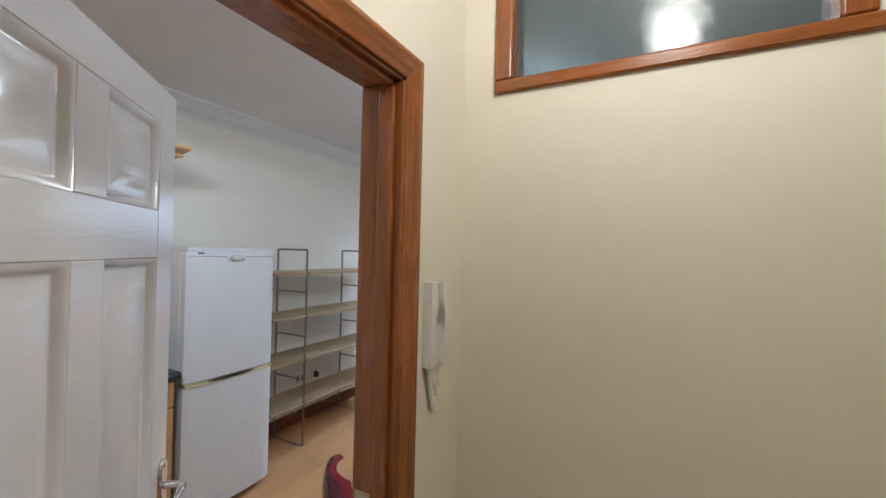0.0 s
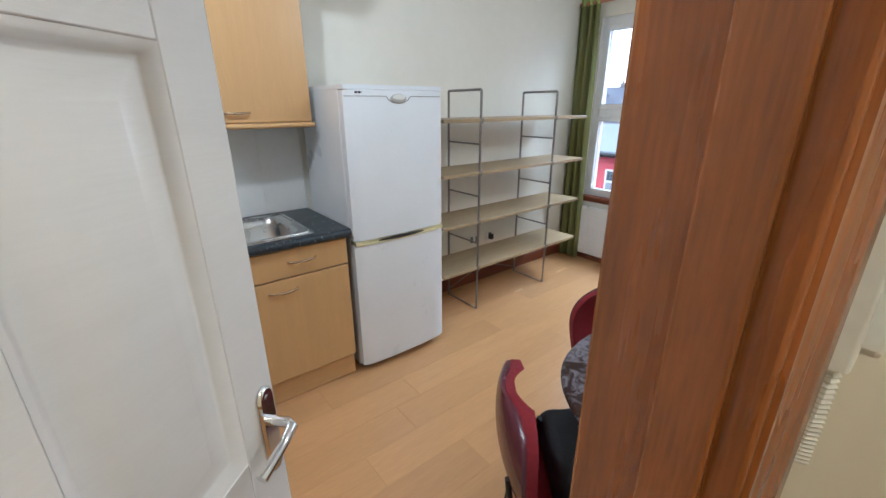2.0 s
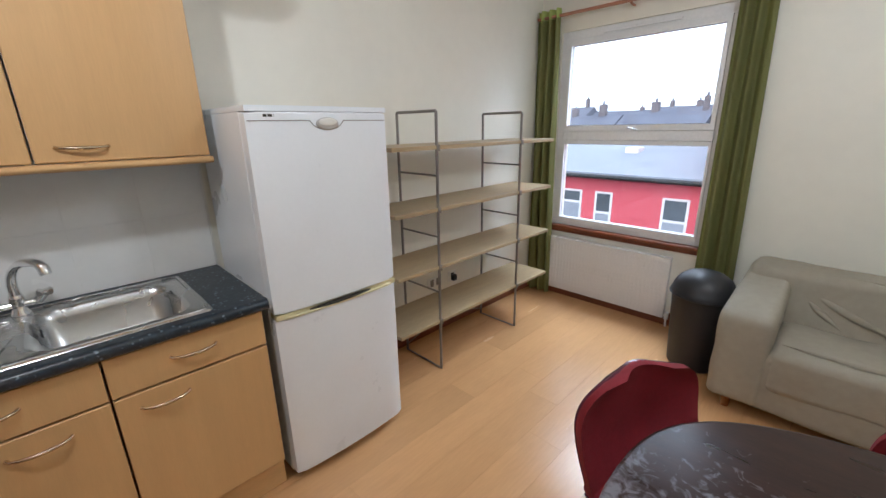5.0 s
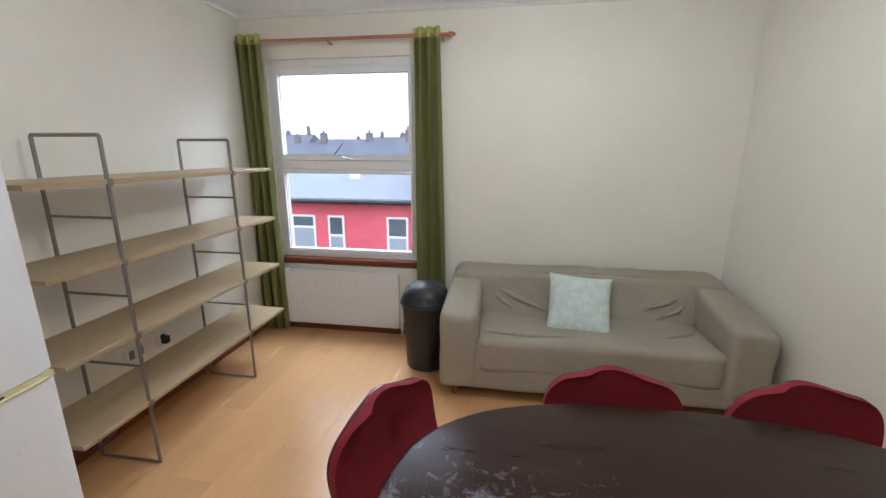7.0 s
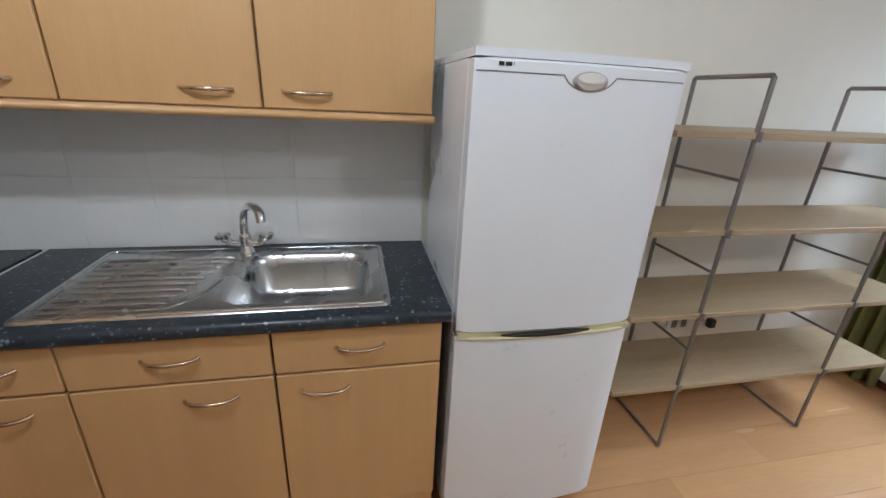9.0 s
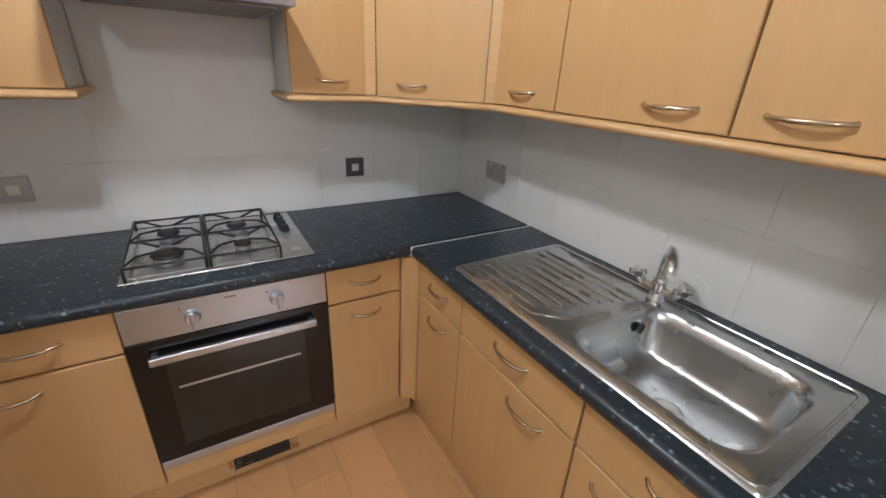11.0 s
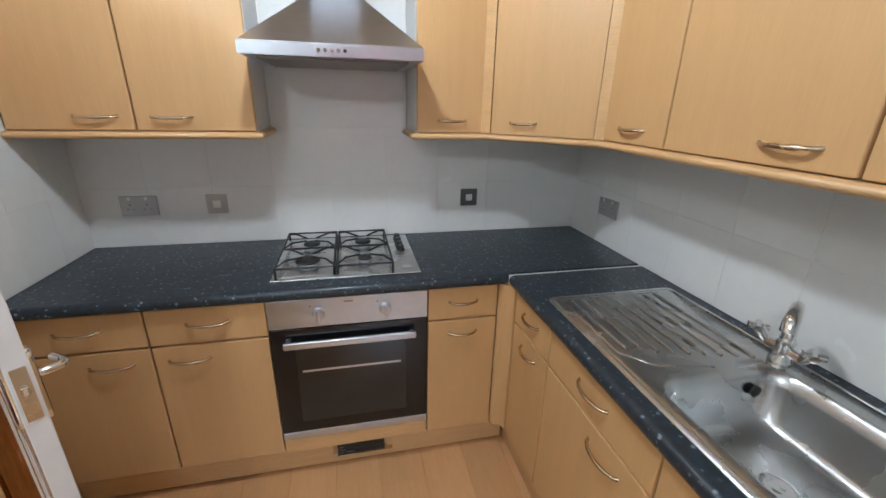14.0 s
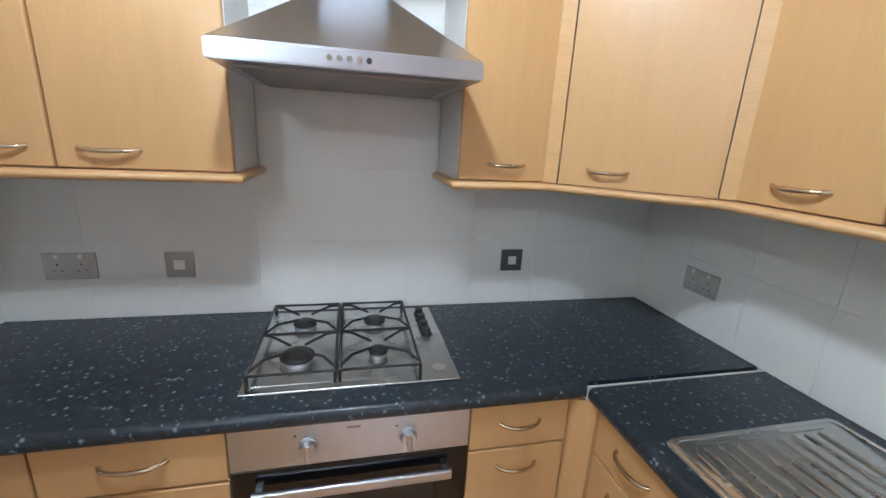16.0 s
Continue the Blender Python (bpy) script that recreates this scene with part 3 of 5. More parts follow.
# worktops
wt = thing("worktop", "navy flecked laminate worktop with rounded front edge", "worktop", at=(0.3, -1.2, 0.87))
nose = [(-0.002, 0.870), (0.010, 0.870), (0.017, 0.874), (0.021, 0.882), (0.022, 0.892), (0.020, 0.902), (0.014, 0.9085), (0.004, 0.911), (-0.002, 0.911)]
part("slab", B(0.001, 0.588, S + 0.001, -0.001, 0.870, 0.911), WTOP, wt)
part("front_edge", sweep(bmesh.new(), [(0.59, S + 0.001), (0.59, -0.6)], nose), WTOP, wt)
wt2 = thing("worktop", "navy flecked laminate worktop holding the steel sink", "worktop", at=(1.3, -0.3, 0.87))
bm = bmesh.new()
loops = {}
for z in (0.870, 0.911):
    for nm, pts in (("o", ((0.616, -0.588), (1.968, -0.588), (1.968, -0.001), (0.616, -0.001))), ("i", ((1.298, -0.518), (1.748, -0.518), (1.748, -0.118), (1.298, -0.118)))):
        loops[nm, z] = [bm.verts.new((x, y, z)) for x, y in pts]
for z in (0.870, 0.911):
    for i in range(4):
        j = (i + 1) % 4
        bm.faces.new((loops["o", z][i], loops["o", z][j], loops["i", z][j], loops["i", z][i]))
for nm in "oi":
    for i in range(4):
        j = (i + 1) % 4
        bm.faces.new((loops[nm, 0.870][i], loops[nm, 0.870][j], loops[nm, 0.911][j], loops[nm, 0.911][i]))
part("slab", bm, WTOP, wt2)
part("front_edge", sweep(bmesh.new(), [(0.616, -0.59), (1.968, -0.59)], nose), WTOP, wt2)
part("end_trim", B(1.9685, 1.9715, -0.61, -0.002, 0.868, 0.913), ALU, wt2, "thin metal end strip")
part("joint_strip", B(0.608, 0.6155, -0.612, -0.002, 0.872, 0.9128), ALU, wt2, "aluminium worktop joint strip")

# wall cabinets


def wall_unit(side, u0, u1, at, label):
    th = thing("wall_cabinet", label, "cabinet", "kitchen wall cabinets", at=at_run(side, (u0 + u1) / 2, 0.15, 1.436))
    part("body", run(side, u0 + 0.001, u1 - 0.001, 0.009, 0.279, 1.437, 2.151), CARC, th)
    do = part("door", run(side, u0 + 0.002, u1 - 0.002, 0.28, 0.30, 1.439, 2.148, 0.004), BEECH, th)
    bow(side, u0 + (u1 - u0) * at, 0.30, 1.487, do, min(0.135, (u1 - u0) * 0.4))


WL = "beech-fronted wall cabinet with bow handle"
wall_unit("w", -2.337, -1.947, 0.7, WL + " beside the doorway")
wall_unit("w", -1.945, -1.545, 0.3, WL + " left of the cooker hood".replace("left of", "next to"))
wall_unit("w", -0.937, -0.652, 0.52, "narrow " + WL)
wall_unit("n", 0.632, 0.940, 0.5, "narrow " + WL + " near the corner")
wall_unit("n", 0.942, 1.444, 0.72, WL + " above the sink")
wall_unit("n", 1.446, 1.945, 0.25, WL + " beside the fridge")
cw = thing("wall_cabinet", "diagonal beech corner wall cabinet with bow handle", "cabinet", "kitchen wall cabinets", at=(0.3, -0.3, 1.436))
part("body", prism(bmesh.new(), [(0.009, -0.009), (0.009, -0.650), (0.279, -0.650), (0.630, -0.279), (0.630, -0.009)], 1.437, 2.151), CARC, cw)
for nm, p, q, o0, o1, mt in (("post", (0.2815, -0.6495), (0.3125, -0.6166), 0.0, 0.022, BEECHX), ("door", (0.3150, -0.614), (0.599, -0.3128), 0.001, 0.018, BEECH), ("post", (0.6012, -0.3105), (0.6295, -0.2805), 0.0, 0.022, BEECHX)):
    nx, ny = 0.726, -0.687
    ob = part(nm, prism(bmesh.new(), [(p[0] + nx * o0, p[1] + ny * o0), (p[0] + nx * o1, p[1] + ny * o1), (q[0] + nx * o1, q[1] + ny * o1), (q[0] + nx * o0, q[1] + ny * o0)], 1.439, 2.148), mt, cw)
    if nm == "door":
        cx, cy, w = 0.315 + 0.284 * 0.33 + nx * 0.018, -0.614 + 0.3012 * 0.33 + ny * 0.018, 0.11
        part("handle", T([(cx + 0.687 * w * a + nx * o, cy + 0.726 * w * a + ny * o, 1.487 - 0.25 * o) for a, o in ((-0.5, -0.001), (-0.46, 0.012), (-0.3, 0.021), (0, 0.025), (0.3, 0.021), (0.46, 0.012), (0.5, -0.001))], 0.005, 8), NICKEL, ob, "satin bow handle")
rail = [(-0.03, 1.411), (0.012, 1.411), (0.021, 1.416), (0.024, 1.423), (0.021, 1.431), (0.012, 1.436), (-0.03, 1.436)]
solo("light_rail", sweep(bmesh.new(), [(0.3, -2.338), (0.3, -1.546), (0.012, -1.546)], rail), BEECHX, "rounded beech light rail under the wall cabinets", "cabinet trim")
solo("light_rail", sweep(bmesh.new(), [(0.012, -0.936), (0.3, -0.936), (0.3, -0.645), (0.625, -0.30), (1.947, -0.30)], rail), BEECHX, "rounded beech light rail round the cabinet corner", "cabinet trim")
corn = thing("cabinet_cornice", "moulded beech cornice along the wall cabinet tops", "cabinet trim", at=(0.3, -1.2, 2.135))
cp = [(-0.02, 2.1525), (0.105, 2.1525), (0.112, 2.1590), (0.106, 2.1690), (0.116, 2.1820), (0.134, 2.1970), (0.14, 2.2130), (0.14, 2.2230), (0.12, 2.2270), (-0.02, 2.2270)]
part("moulding", sweep(bmesh.new(), [(0.3, S + 0.004), (0.3, -0.645), (0.625, -0.30), (1.95, -0.30), (1.95, -0.01)], cp), BEECHX, corn)
part("top_board", B(0.01, 0.279, -1.544, -0.938, 2.1540, 2.1720), BEECHX, corn)
for y in (-2.14, -1.275, -0.75):
    dl = part("downlight", lathe(bmesh.new(), [(0.034, 2.1522), (0.034, 2.1480), (0.024, 2.1465), (0.022, 2.1500)], 0.365, y, 24), CHROME, corn, "small chrome downlight, switched off")

# cooker hood with its white duct above the cornice
hood = thing("cooker_hood", "brushed steel chimney cooker hood with push buttons", "cooker hood", at=(0.25, -1.24, 1.69))
hc = bmesh.new()
lo = [(0.011, -1.537), (0.50, -1.537), (0.50, -0.942), (0.011, -0.942)]
hi = [(0.011, -1.335), (0.165, -1.335), (0.165, -1.130), (0.011, -1.130)]
rings = [[hc.verts.new((x, y, z)) for x, y in o] for o, z in ((lo, 1.688), (lo, 1.728), (hi, 1.932))]
for a, b in zip(rings, rings[1:]):
    for i in range(4):
        hc.faces.new((a[i], a[(i + 1) % 4], b[(i + 1) % 4], b[i]))
hc.faces.new(rings[0][::-1]), hc.faces.new(rings[-1])
bmesh.ops.bevel(hc, geom=hc.edges[:], offset=0.003, segments=2, affect="EDGES")
part("canopy", hc, STEEL, hood)
part("chimney", B(0.011, 0.160, -1.331, -1.134, 1.9325, 2.152, 0.003), STEEL, hood)
part("filter", B(0.06, 0.46, -1.49, -0.99, 1.680, 1.687), GREYTUBE, hood, "grey grease filter")
for k in range(5):
    part("button", T([(0.5005, -1.29 + 0.021 * k, 1.708), (0.506, -1.29 + 0.021 * k, 1.708)], 0.006, 12), CHROME if k < 4 else BLACKP, hood)
solo("duct_box", B(0.006, 0.25, -1.325, -1.135, 2.2275, CEIL - 0.002, 0.003), WHITEP, "white boxed extractor duct above the cornice", "duct")
clad = thing("wall_cladding", "pale ribbed boards on the wall above cabinets", "cladding", at=(0, -1.2, 2.2))
for k in range(4):
    part("board", B(0.0008, 0.006, S + 0.002, -0.003, 2.2 + 0.105 * k, 2.2 + 0.105 * k + 0.1, 0.0015), GLOSSW, clad)

# built-in oven
ov = thing("oven", "built-in oven with steel fascia and black glass door", "oven", at=(0.3, -1.24, 0.22))
part("body", run("w", -1.538, -0.941, 0.04, 0.566, 0.222, 0.866), BLACKP, ov)
fa = part("control_panel", run("w", -1.538, -0.941, 0.567, 0.592, 0.747, 0.864, 0.002), STEEL, ov, "brushed steel control panel")
for y, a in ((-1.355, 0), (-1.107, 0.4)):
    k_ = lathe(bmesh.new(), [(0.025, 0), (0.025, 0.004), (0.021, 0.006), (0.02, 0.018), (0.018, 0.02)], seg=24)
    box(k_, -0.0065, 0.0065, -0.026, 0.026, 0.015, 0.034, 0.002)
    kn = part("knob", k_, STEEL, fa)
    kn.matrix_basis = Matrix.Translation(-Vector(ov.location)) @ pose(0.592, y, 0.803, 90, 0, 90) @ pose(0, 0, 0, 0, 0, math.degrees(a) * 0.3)
    kn.data.transform(Matrix.Translation(ov.location))
    part("marker", T([(0.5922, y - 0.03, 0.835), (0.5928, y - 0.03, 0.835)], 0.003, 8), BLACKP, fa)
part("maker_mark", run("w", -1.262, -1.228, 0.5922, 0.5926, 0.842, 0.848), GREYTUBE, fa)
od = part("door", run("w", -1.538, -0.941, 0.567, 0.590, 0.258, 0.744, 0.003), BLACKG, ov, "black glass oven door")
part("window", run("w", -1.455, -1.03, 0.5903, 0.5909, 0.31, 0.665), OVENIN, od)
part("shelf_edge", run("w", -1.435, -1.05, 0.5911, 0.5918, 0.548, 0.557), STEEL, od, "shelf rail seen in the oven window")
hb = run("w", -1.49, -0.99, 0.612, 0.626, 0.674, 0.702, 0.004)
for y in (-1.475, -1.005):
    box(hb, 0.5902, 0.613, y - 0.008, y + 0.008, 0.682, 0.694)
part("door_handle", hb, STEEL, od, "flat steel bar handle")
part("bottom_trim", run("w", -1.538, -0.941, 0.567, 0.590, 0.2225, 0.256, 0.002), STEEL, ov)
solo("filler_panel", run("w", -1.538, -0.941, 0.5655, 0.584, 0.151, 0.221, 0.002), BEECHX, "beech filler strip below the oven", "cabinet trim")

# gas hob
hob = thing("gas_hob", "four-burner steel gas hob with black pan supports", "hob", at=(0.28, -1.24, 0.911))
part("tray", box(box(bmesh.new(), 0.04, 0.53, -1.525, -0.955, 0.9115, 0.919, 0.003), 0.06, 0.5, -1.5, -1.08, 0.919, 0.9205), SINKM, hob)
for bx, by, r in ((0.385, -1.40, 0.048), (0.385, -1.172, 0.028), (0.175, -1.40, 0.036), (0.175, -1.172, 0.036)):
    bu = part("burner", lathe(bmesh.new(), [(r * 0.9, 0.9206), (r * 0.95, 0.932), (r * 0.8, 0.935)], bx, by, 24), STEEL, hob)
    part("burner_cap", lathe(bmesh.new(), [(r, 0.9352), (r, 0.940), (r * 0.9, 0.944), (r * 0.3, 0.9445)], bx, by, 24), IRON, bu, "black enamel burner cap")
for y0, y1 in ((-1.508, -1.292), (-1.28, -1.065)):
    bm = bmesh.new()
    x0, x1, zt = 0.062, 0.505, 0.955
    tube(bm, [(x0, y0, zt), (x1, y0, zt), (x1, y1, zt), (x0, y1, zt)], 0.0048, 6, closed=True)
    for x, y in ((x0, y0), (x0, y1), (x1, y0), (x1, y1)):
        tube(bm, [(x, y, zt), (x, y, 0.920)], 0.0048, 6)
    ym = (y0 + y1) / 2
    for bx in (0.385, 0.175):
        for sx in (-1, 1):
            for sy in (-1, 1):
                tube(bm, [(bx + sx * 0.1, ym + sy * 0.107, zt), (bx + sx * 0.065, ym + sy * 0.075, zt + 0.012), (bx + sx * 0.02, ym + sy * 0.02, zt + 0.004)], 0.0042, 6)
    tube(bm, [((x0 + x1) / 2, y0, zt), ((x0 + x1) / 2, y1, zt)], 0.0045, 6)
    part("pan_support", bm, IRON, hob, "black enamelled wire pan support")
for k in range(4):
    kb = lathe(bmesh.new(), [(0.019, 0.9192), (0.018, 0.925), (0.015, 0.926), (0.014, 0.941), (0.012, 0.943)], 0.10 + 0.055 * k, -1.005, 20)
    part("knob", kb, BLACKP, hob, "black plastic control knob")
part("badge", lathe(bmesh.new(), [(0.02, 0.9192), (0.02, 0.9202)], 0.47, -1.005, 20), CHROME, hob)

# steel sink and tap
sink = thing("sink", "stainless steel inset sink with ribbed drainer", "sink", at=(1.3, -0.3, 0.911))
bx0, bx1, by0, by1 = 1.315, 1.735, -0.502, -0.135


def rrect(x0, x1, y0, y1, r, n=6):
    out = []
    for cx, cy, a0 in ((x1 - r, y1 - r, 0), (x0 + r, y1 - r, 90), (x0 + r, y0 + r, 180), (x1 - r, y0 + r, 270)):
        out += [(cx + r * math.cos(radians(a0 + 90 * i / n)), cy + r * math.sin(radians(a0 + 90 * i / n))) for i in range(n + 1)]
    return out


bm = bmesh.new()
rings = []
for (ox0, ox1, oy0, oy1, r), z in (((bx0 - 0.01, bx1 + 0.01, by0 - 0.01, by1 + 0.01, 0.075), 0.9165), ((bx0, bx1, by0, by1, 0.07), 0.910), ((bx0 + 0.008, bx1 - 0.008, by0 + 0.008, by1 - 0.008, 0.068), 0.88), ((bx0 + 0.02, bx1 - 0.02, by0 + 0.02, by1 - 0.02, 0.065), 0.785), ((bx0 + 0.035, bx1 - 0.035, by0 + 0.035, by1 - 0.035, 0.06), 0.768), ((bx0 + 0.06, bx1 - 0.06, by0 + 0.06, by1 - 0.06, 0.05), 0.763)):
    rings.append([bm.verts.new((x, y, z)) for x, y in rrect(ox0, ox1, oy0, oy1, r)])
for a, b in zip(rings, rings[1:]):
    k = len(a)
    for i in range(k):
        bm.faces.new((a[i], a[(i + 1) % k], b[(i + 1) % k], b[i]))
bm.faces.new(rings[-1])
bowl = part("bowl", bm, SINKM, sink)
part("drain", lathe(bmesh.new(), [(0.04, 0.7632), (0.04, 0.766), (0.03, 0.7665), (0.012, 0.7645)], 1.52, -0.32, 24), CHROME, bowl, "chrome basket drain")
part("overflow", T([(1.335, -0.21, 0.865), (1.341, -0.21, 0.865)], 0.016, 16), BLACKP, bowl, "dark round overflow hole")
# deck round the bowl, with a raised rolled rim
bm = bmesh.new()
outer = rrect(0.832, 1.792, -0.552, -0.055, 0.02)
inner = rrect(bx0 - 0.01, bx1 + 0.01, by0 - 0.01, by1 + 0.01, 0.075)
vo = [bm.verts.new((x, y, 0.9165)) for x, y in outer]
vi = [bm.verts.new((x, y, 0.9165)) for x, y in inner]
eo = [bm.edges.new((vo[i], vo[(i + 1) % len(vo)])) for i in range(len(vo))]
ei = [bm.edges.new((vi[i], vi[(i + 1) % len(vi)])) for i in range(len(vi))]
bmesh.ops.triangle_fill(bm, use_beauty=True, edges=eo + ei)
vz = [bm.verts.new((x, y, 0.9112)) for x, y in rrect(0.828, 1.796, -0.556, -0.051, 0.022)]
for i in range(len(vo)):
    bm.faces.new((vo[i], vo[(i + 1) % len(vo)], vz[(i + 1) % len(vo)], vz[i]))
part("deck", bm, SINKM, sink)
part("rim", T([(x, y, 0.9165) for x, y in rrect(0.842, 1.782, -0.542, -0.065, 0.025)], 0.0035, 6, closed=True), SINKM, sink)
for k in range(9):
    y = -0.155 - 0.041 * k
    xe = 1.27 - 0.012 * k
    part("drainer_rib", T([(0.872, y, 0.9160), (0.885, y, 0.9190), (xe - 0.03, y, 0.9190), (xe, y, 0.9165)], 0.0046, 8), SINKM, sink)
part("drainer_edge", T([(0.86, -0.125, 0.9165), (0.86, -0.49, 0.9165), (0.885, -0.515, 0.9165), (1.18, -0.515, 0.9165), (1.25, -0.45, 0.9165), (1.285, -0.3, 0.9165)], 0.0035, 6), SINKM, sink)

tap = thing("mixer_tap", "chrome mixer tap with two cross handles", "tap", at=(1.30, -0.105, 0.917))
part("body", lathe(bmesh.new(), [(0.028, 0.9170), (0.028, 0.924), (0.021, 0.934), (0.020, 0.968), (0.023, 0.978), (0.018, 0.992)], 1.30, -0.105, 20), CHROME, tap)
part("cross_body", T([(1.252, -0.105, 0.955), (1.348, -0.105, 0.955)], 0.014, 12), CHROME, tap)
arc = [(0, 0.985), (0, 1.025), (0.008, 1.055), (0.028, 1.083), (0.058, 1.104), (0.095, 1.116), (0.135, 1.120), (0.165, 1.116), (0.178, 1.106), (0.183, 1.082)]
part("spout", T([(1.30 + 0.52 * d, -0.105 - 0.85 * d, z) for d, z in arc], [0.0165, 0.015, 0.0148, 0.0145, 0.014, 0.0138, 0.0138, 0.0145, 0.0165, 0.0165], 14), CHROME, tap)
for s in (-1, 1):
    cx = 1.30 + s * 0.05
    h_ = T([(cx, -0.105, 0.955), (cx + s * 0.022, -0.114, 0.984)], [0.014, 0.017], 12)
    for a in range(4):
        b_a = math.radians(45 + 90 * a)
        c_ = Vector((cx + s * 0.024, -0.113, 0.985))
        tube(h_, [c_, c_ + Vector((0.8 * math.cos(b_a), math.sin(b_a), -s * 0.0)) * 0.027], [0.0095, 0.0105], 8)
    part("handle", h_, CHROME, tap, "chrome cross-head handle")

# wall plates


def plate(side, u0, u1, z0, z1, kind, label):
    th = thing("socket" if kind not in ("switch", "cooker") else "wall_switch", label, "socket" if kind not in ("switch", "cooker") else "switch", at=at_run(side, (u0 + u1) / 2, 0.009, z0))
    part("plate", run(side, u0, u1, 0.0085, 0.016, z0, z1, 0.002), DARKPLATE if kind == "cooker" else PLATE, th)
    um, zm = (u0 + u1) / 2, (z0 + z1) / 2
    for k in ((-0.033, 0.033) if kind == "double" else (0,)):
        if kind in ("switch", "cooker"):
            part("rocker", run(side, um - 0.017, um + 0.017, 0.0162, 0.021, zm - 0.017, zm + 0.017, 0.002), WHITEP, th)
        else:
            part("insert", run(side, um + k - 0.022, um + k + 0.022, 0.0162, 0.0172, zm - 0.032, zm + 0.022), PLATE, th)
            for du, dz, w, h in ((0, 0.006, 0.0035, 0.007), (-0.011, -0.014, 0.006, 0.003), (0.011, -0.014, 0.006, 0.003)):
                part("pin_hole", run(side, um + k + du - w / 2, um + k + du + w / 2, 0.0174, 0.018, zm + dz - h / 2, zm + dz + h / 2), BLACKP, th)
            part("rocker", run(side, um + k - 0.006, um + k + 0.006, 0.0174, 0.0205, zm + 0.026, zm + 0.04, 0.001), WHITEP, th)


plate("w", -2.200, -2.054, 1.055, 1.143, "double", "brushed steel double socket on white tiles")
plate("w", -1.857, -1.769, 1.055, 1.143, "switch", "brushed steel single switch on white tiles")
plate("w", -0.662, -0.574, 1.053, 1.141, "cooker", "dark steel cooker switch with white rocker")
plate("n", 0.258, 0.402, 1.055, 1.141, "double", "brushed steel double socket beside the drainer")

# fire blanket on the wall by the doorway
fb = thing("fire_blanket", "red vinyl fire blanket pouch with black straps", "fire blanket", at=(0.49, S + 0.002, 1.535))
bl = bmesh.new()
softbox(bl, 0.408, 0.572, S + 0.002, S + 0.045, 1.535, 1.765, 0.02, 8, 0.004, 14)
part("pouch", bl, REDP, fb)
part("white_panel", B(0.435, 0.50, S + 0.0465, S + 0.0475, 1.565, 1.64), WHITEP, fb, "printed white panel")
part("inner_panel", B(0.439, 0.496, S + 0.0477, S + 0.0483, 1.57, 1.632), REDP, fb)
for k in range(5):
    part("text_line", B(0.444, 0.490 - 0.006 * (k % 2), S + 0.0485, S + 0.049, 1.577 + 0.011 * k, 1.581 + 0.011 * k), WHITEP, fb)
for k in range(5):
    part("title_bar", B(0.437 + 0.013 * k, 0.445 + 0.013 * k, S + 0.0465, S + 0.0475, 1.655, 1.69), WHITEP, fb)
for x, dx in ((0.45, -0.045), (0.535, 0.012)):
    part("strap", T([(x, S + 0.03, 1.768), (x, S + 0.05, 1.755), (x + dx * 0.5, S + 0.056, 1.72), (x + dx, S + 0.058, 1.69)], 0.006, 6), BAGF, fb, "black pull strap")

# splashback tiles
BASE_T = {"w": [(-2.344, -0.002, 0.912, 1.44), (-1.543, -0.939, 1.44, 2.15)], "n": [(0.009, 1.965, 0.912, 1.44)]}
tile_mesh = {}
for side, spans in BASE_T.items():
    wall = wall_w if side == "w" else wall_n
    for u0, u1, z0, z1 in spans:
        part("grout_bed", run(side, u0, u1, 0.0006, 0.0065, z0, z1), GROUT, wall)
        rows = max(1, round((z1 - z0) / 0.265))
        cols = max(1, round((u1 - u0) / 0.25))
        tw_, th_ = (u1 - u0) / cols, (z1 - z0) / rows
        key = (side, round(tw_, 4), round(th_, 4))
        if key not in tile_mesh:
            tile_mesh[key] = mesh_of("tile", run(side, 0.0004, tw_ - 0.0004, 0.003, 0.0082, 0.0004, th_ - 0.0004, 0.0005), TILE)
        for r_ in range(rows):
            for c_ in range(cols):
                ob = new("tile", tile_mesh[key])
                ob.parent = wall
                ob.location = at_run(side, u0 + c_ * tw_, 0, z0 + r_ * th_)
part("grout_bed", B(0.009, 0.60, S + 0.0006, S + 0.0045, 0.912, 1.44), GROUT, wall_s)
st = mesh_of("tile", B(0.0008, 0.1962, S + 0.002, S + 0.006, 0.0008, 0.2632, 0.0008), TILE)
for r_ in range(2):
    for c_ in range(3):
        ob = new("tile", st)
        ob.parent = wall_s
        ob.location = (0.009 + 0.197 * c_, 0, 0.912 + 0.264 * r_)
solo("tile_trim", B(1.9655, 1.973, -0.012, -0.0005, 0.912, 1.44), WHITEP, "grey plastic edging strip at the tile end", "tile trim")

# ---- fridge ----
fr = thing("fridge_freezer", "tall white fridge freezer with yellowed door seal", "fridge", at=(2.285, -0.32, 0))
fx0, fx1, fy = 1.988, 2.582, -0.60
part("cabinet", B(fx0, fx1, -0.535, -0.04, 0.03, 1.592, 0.004), FRIDGE, fr)


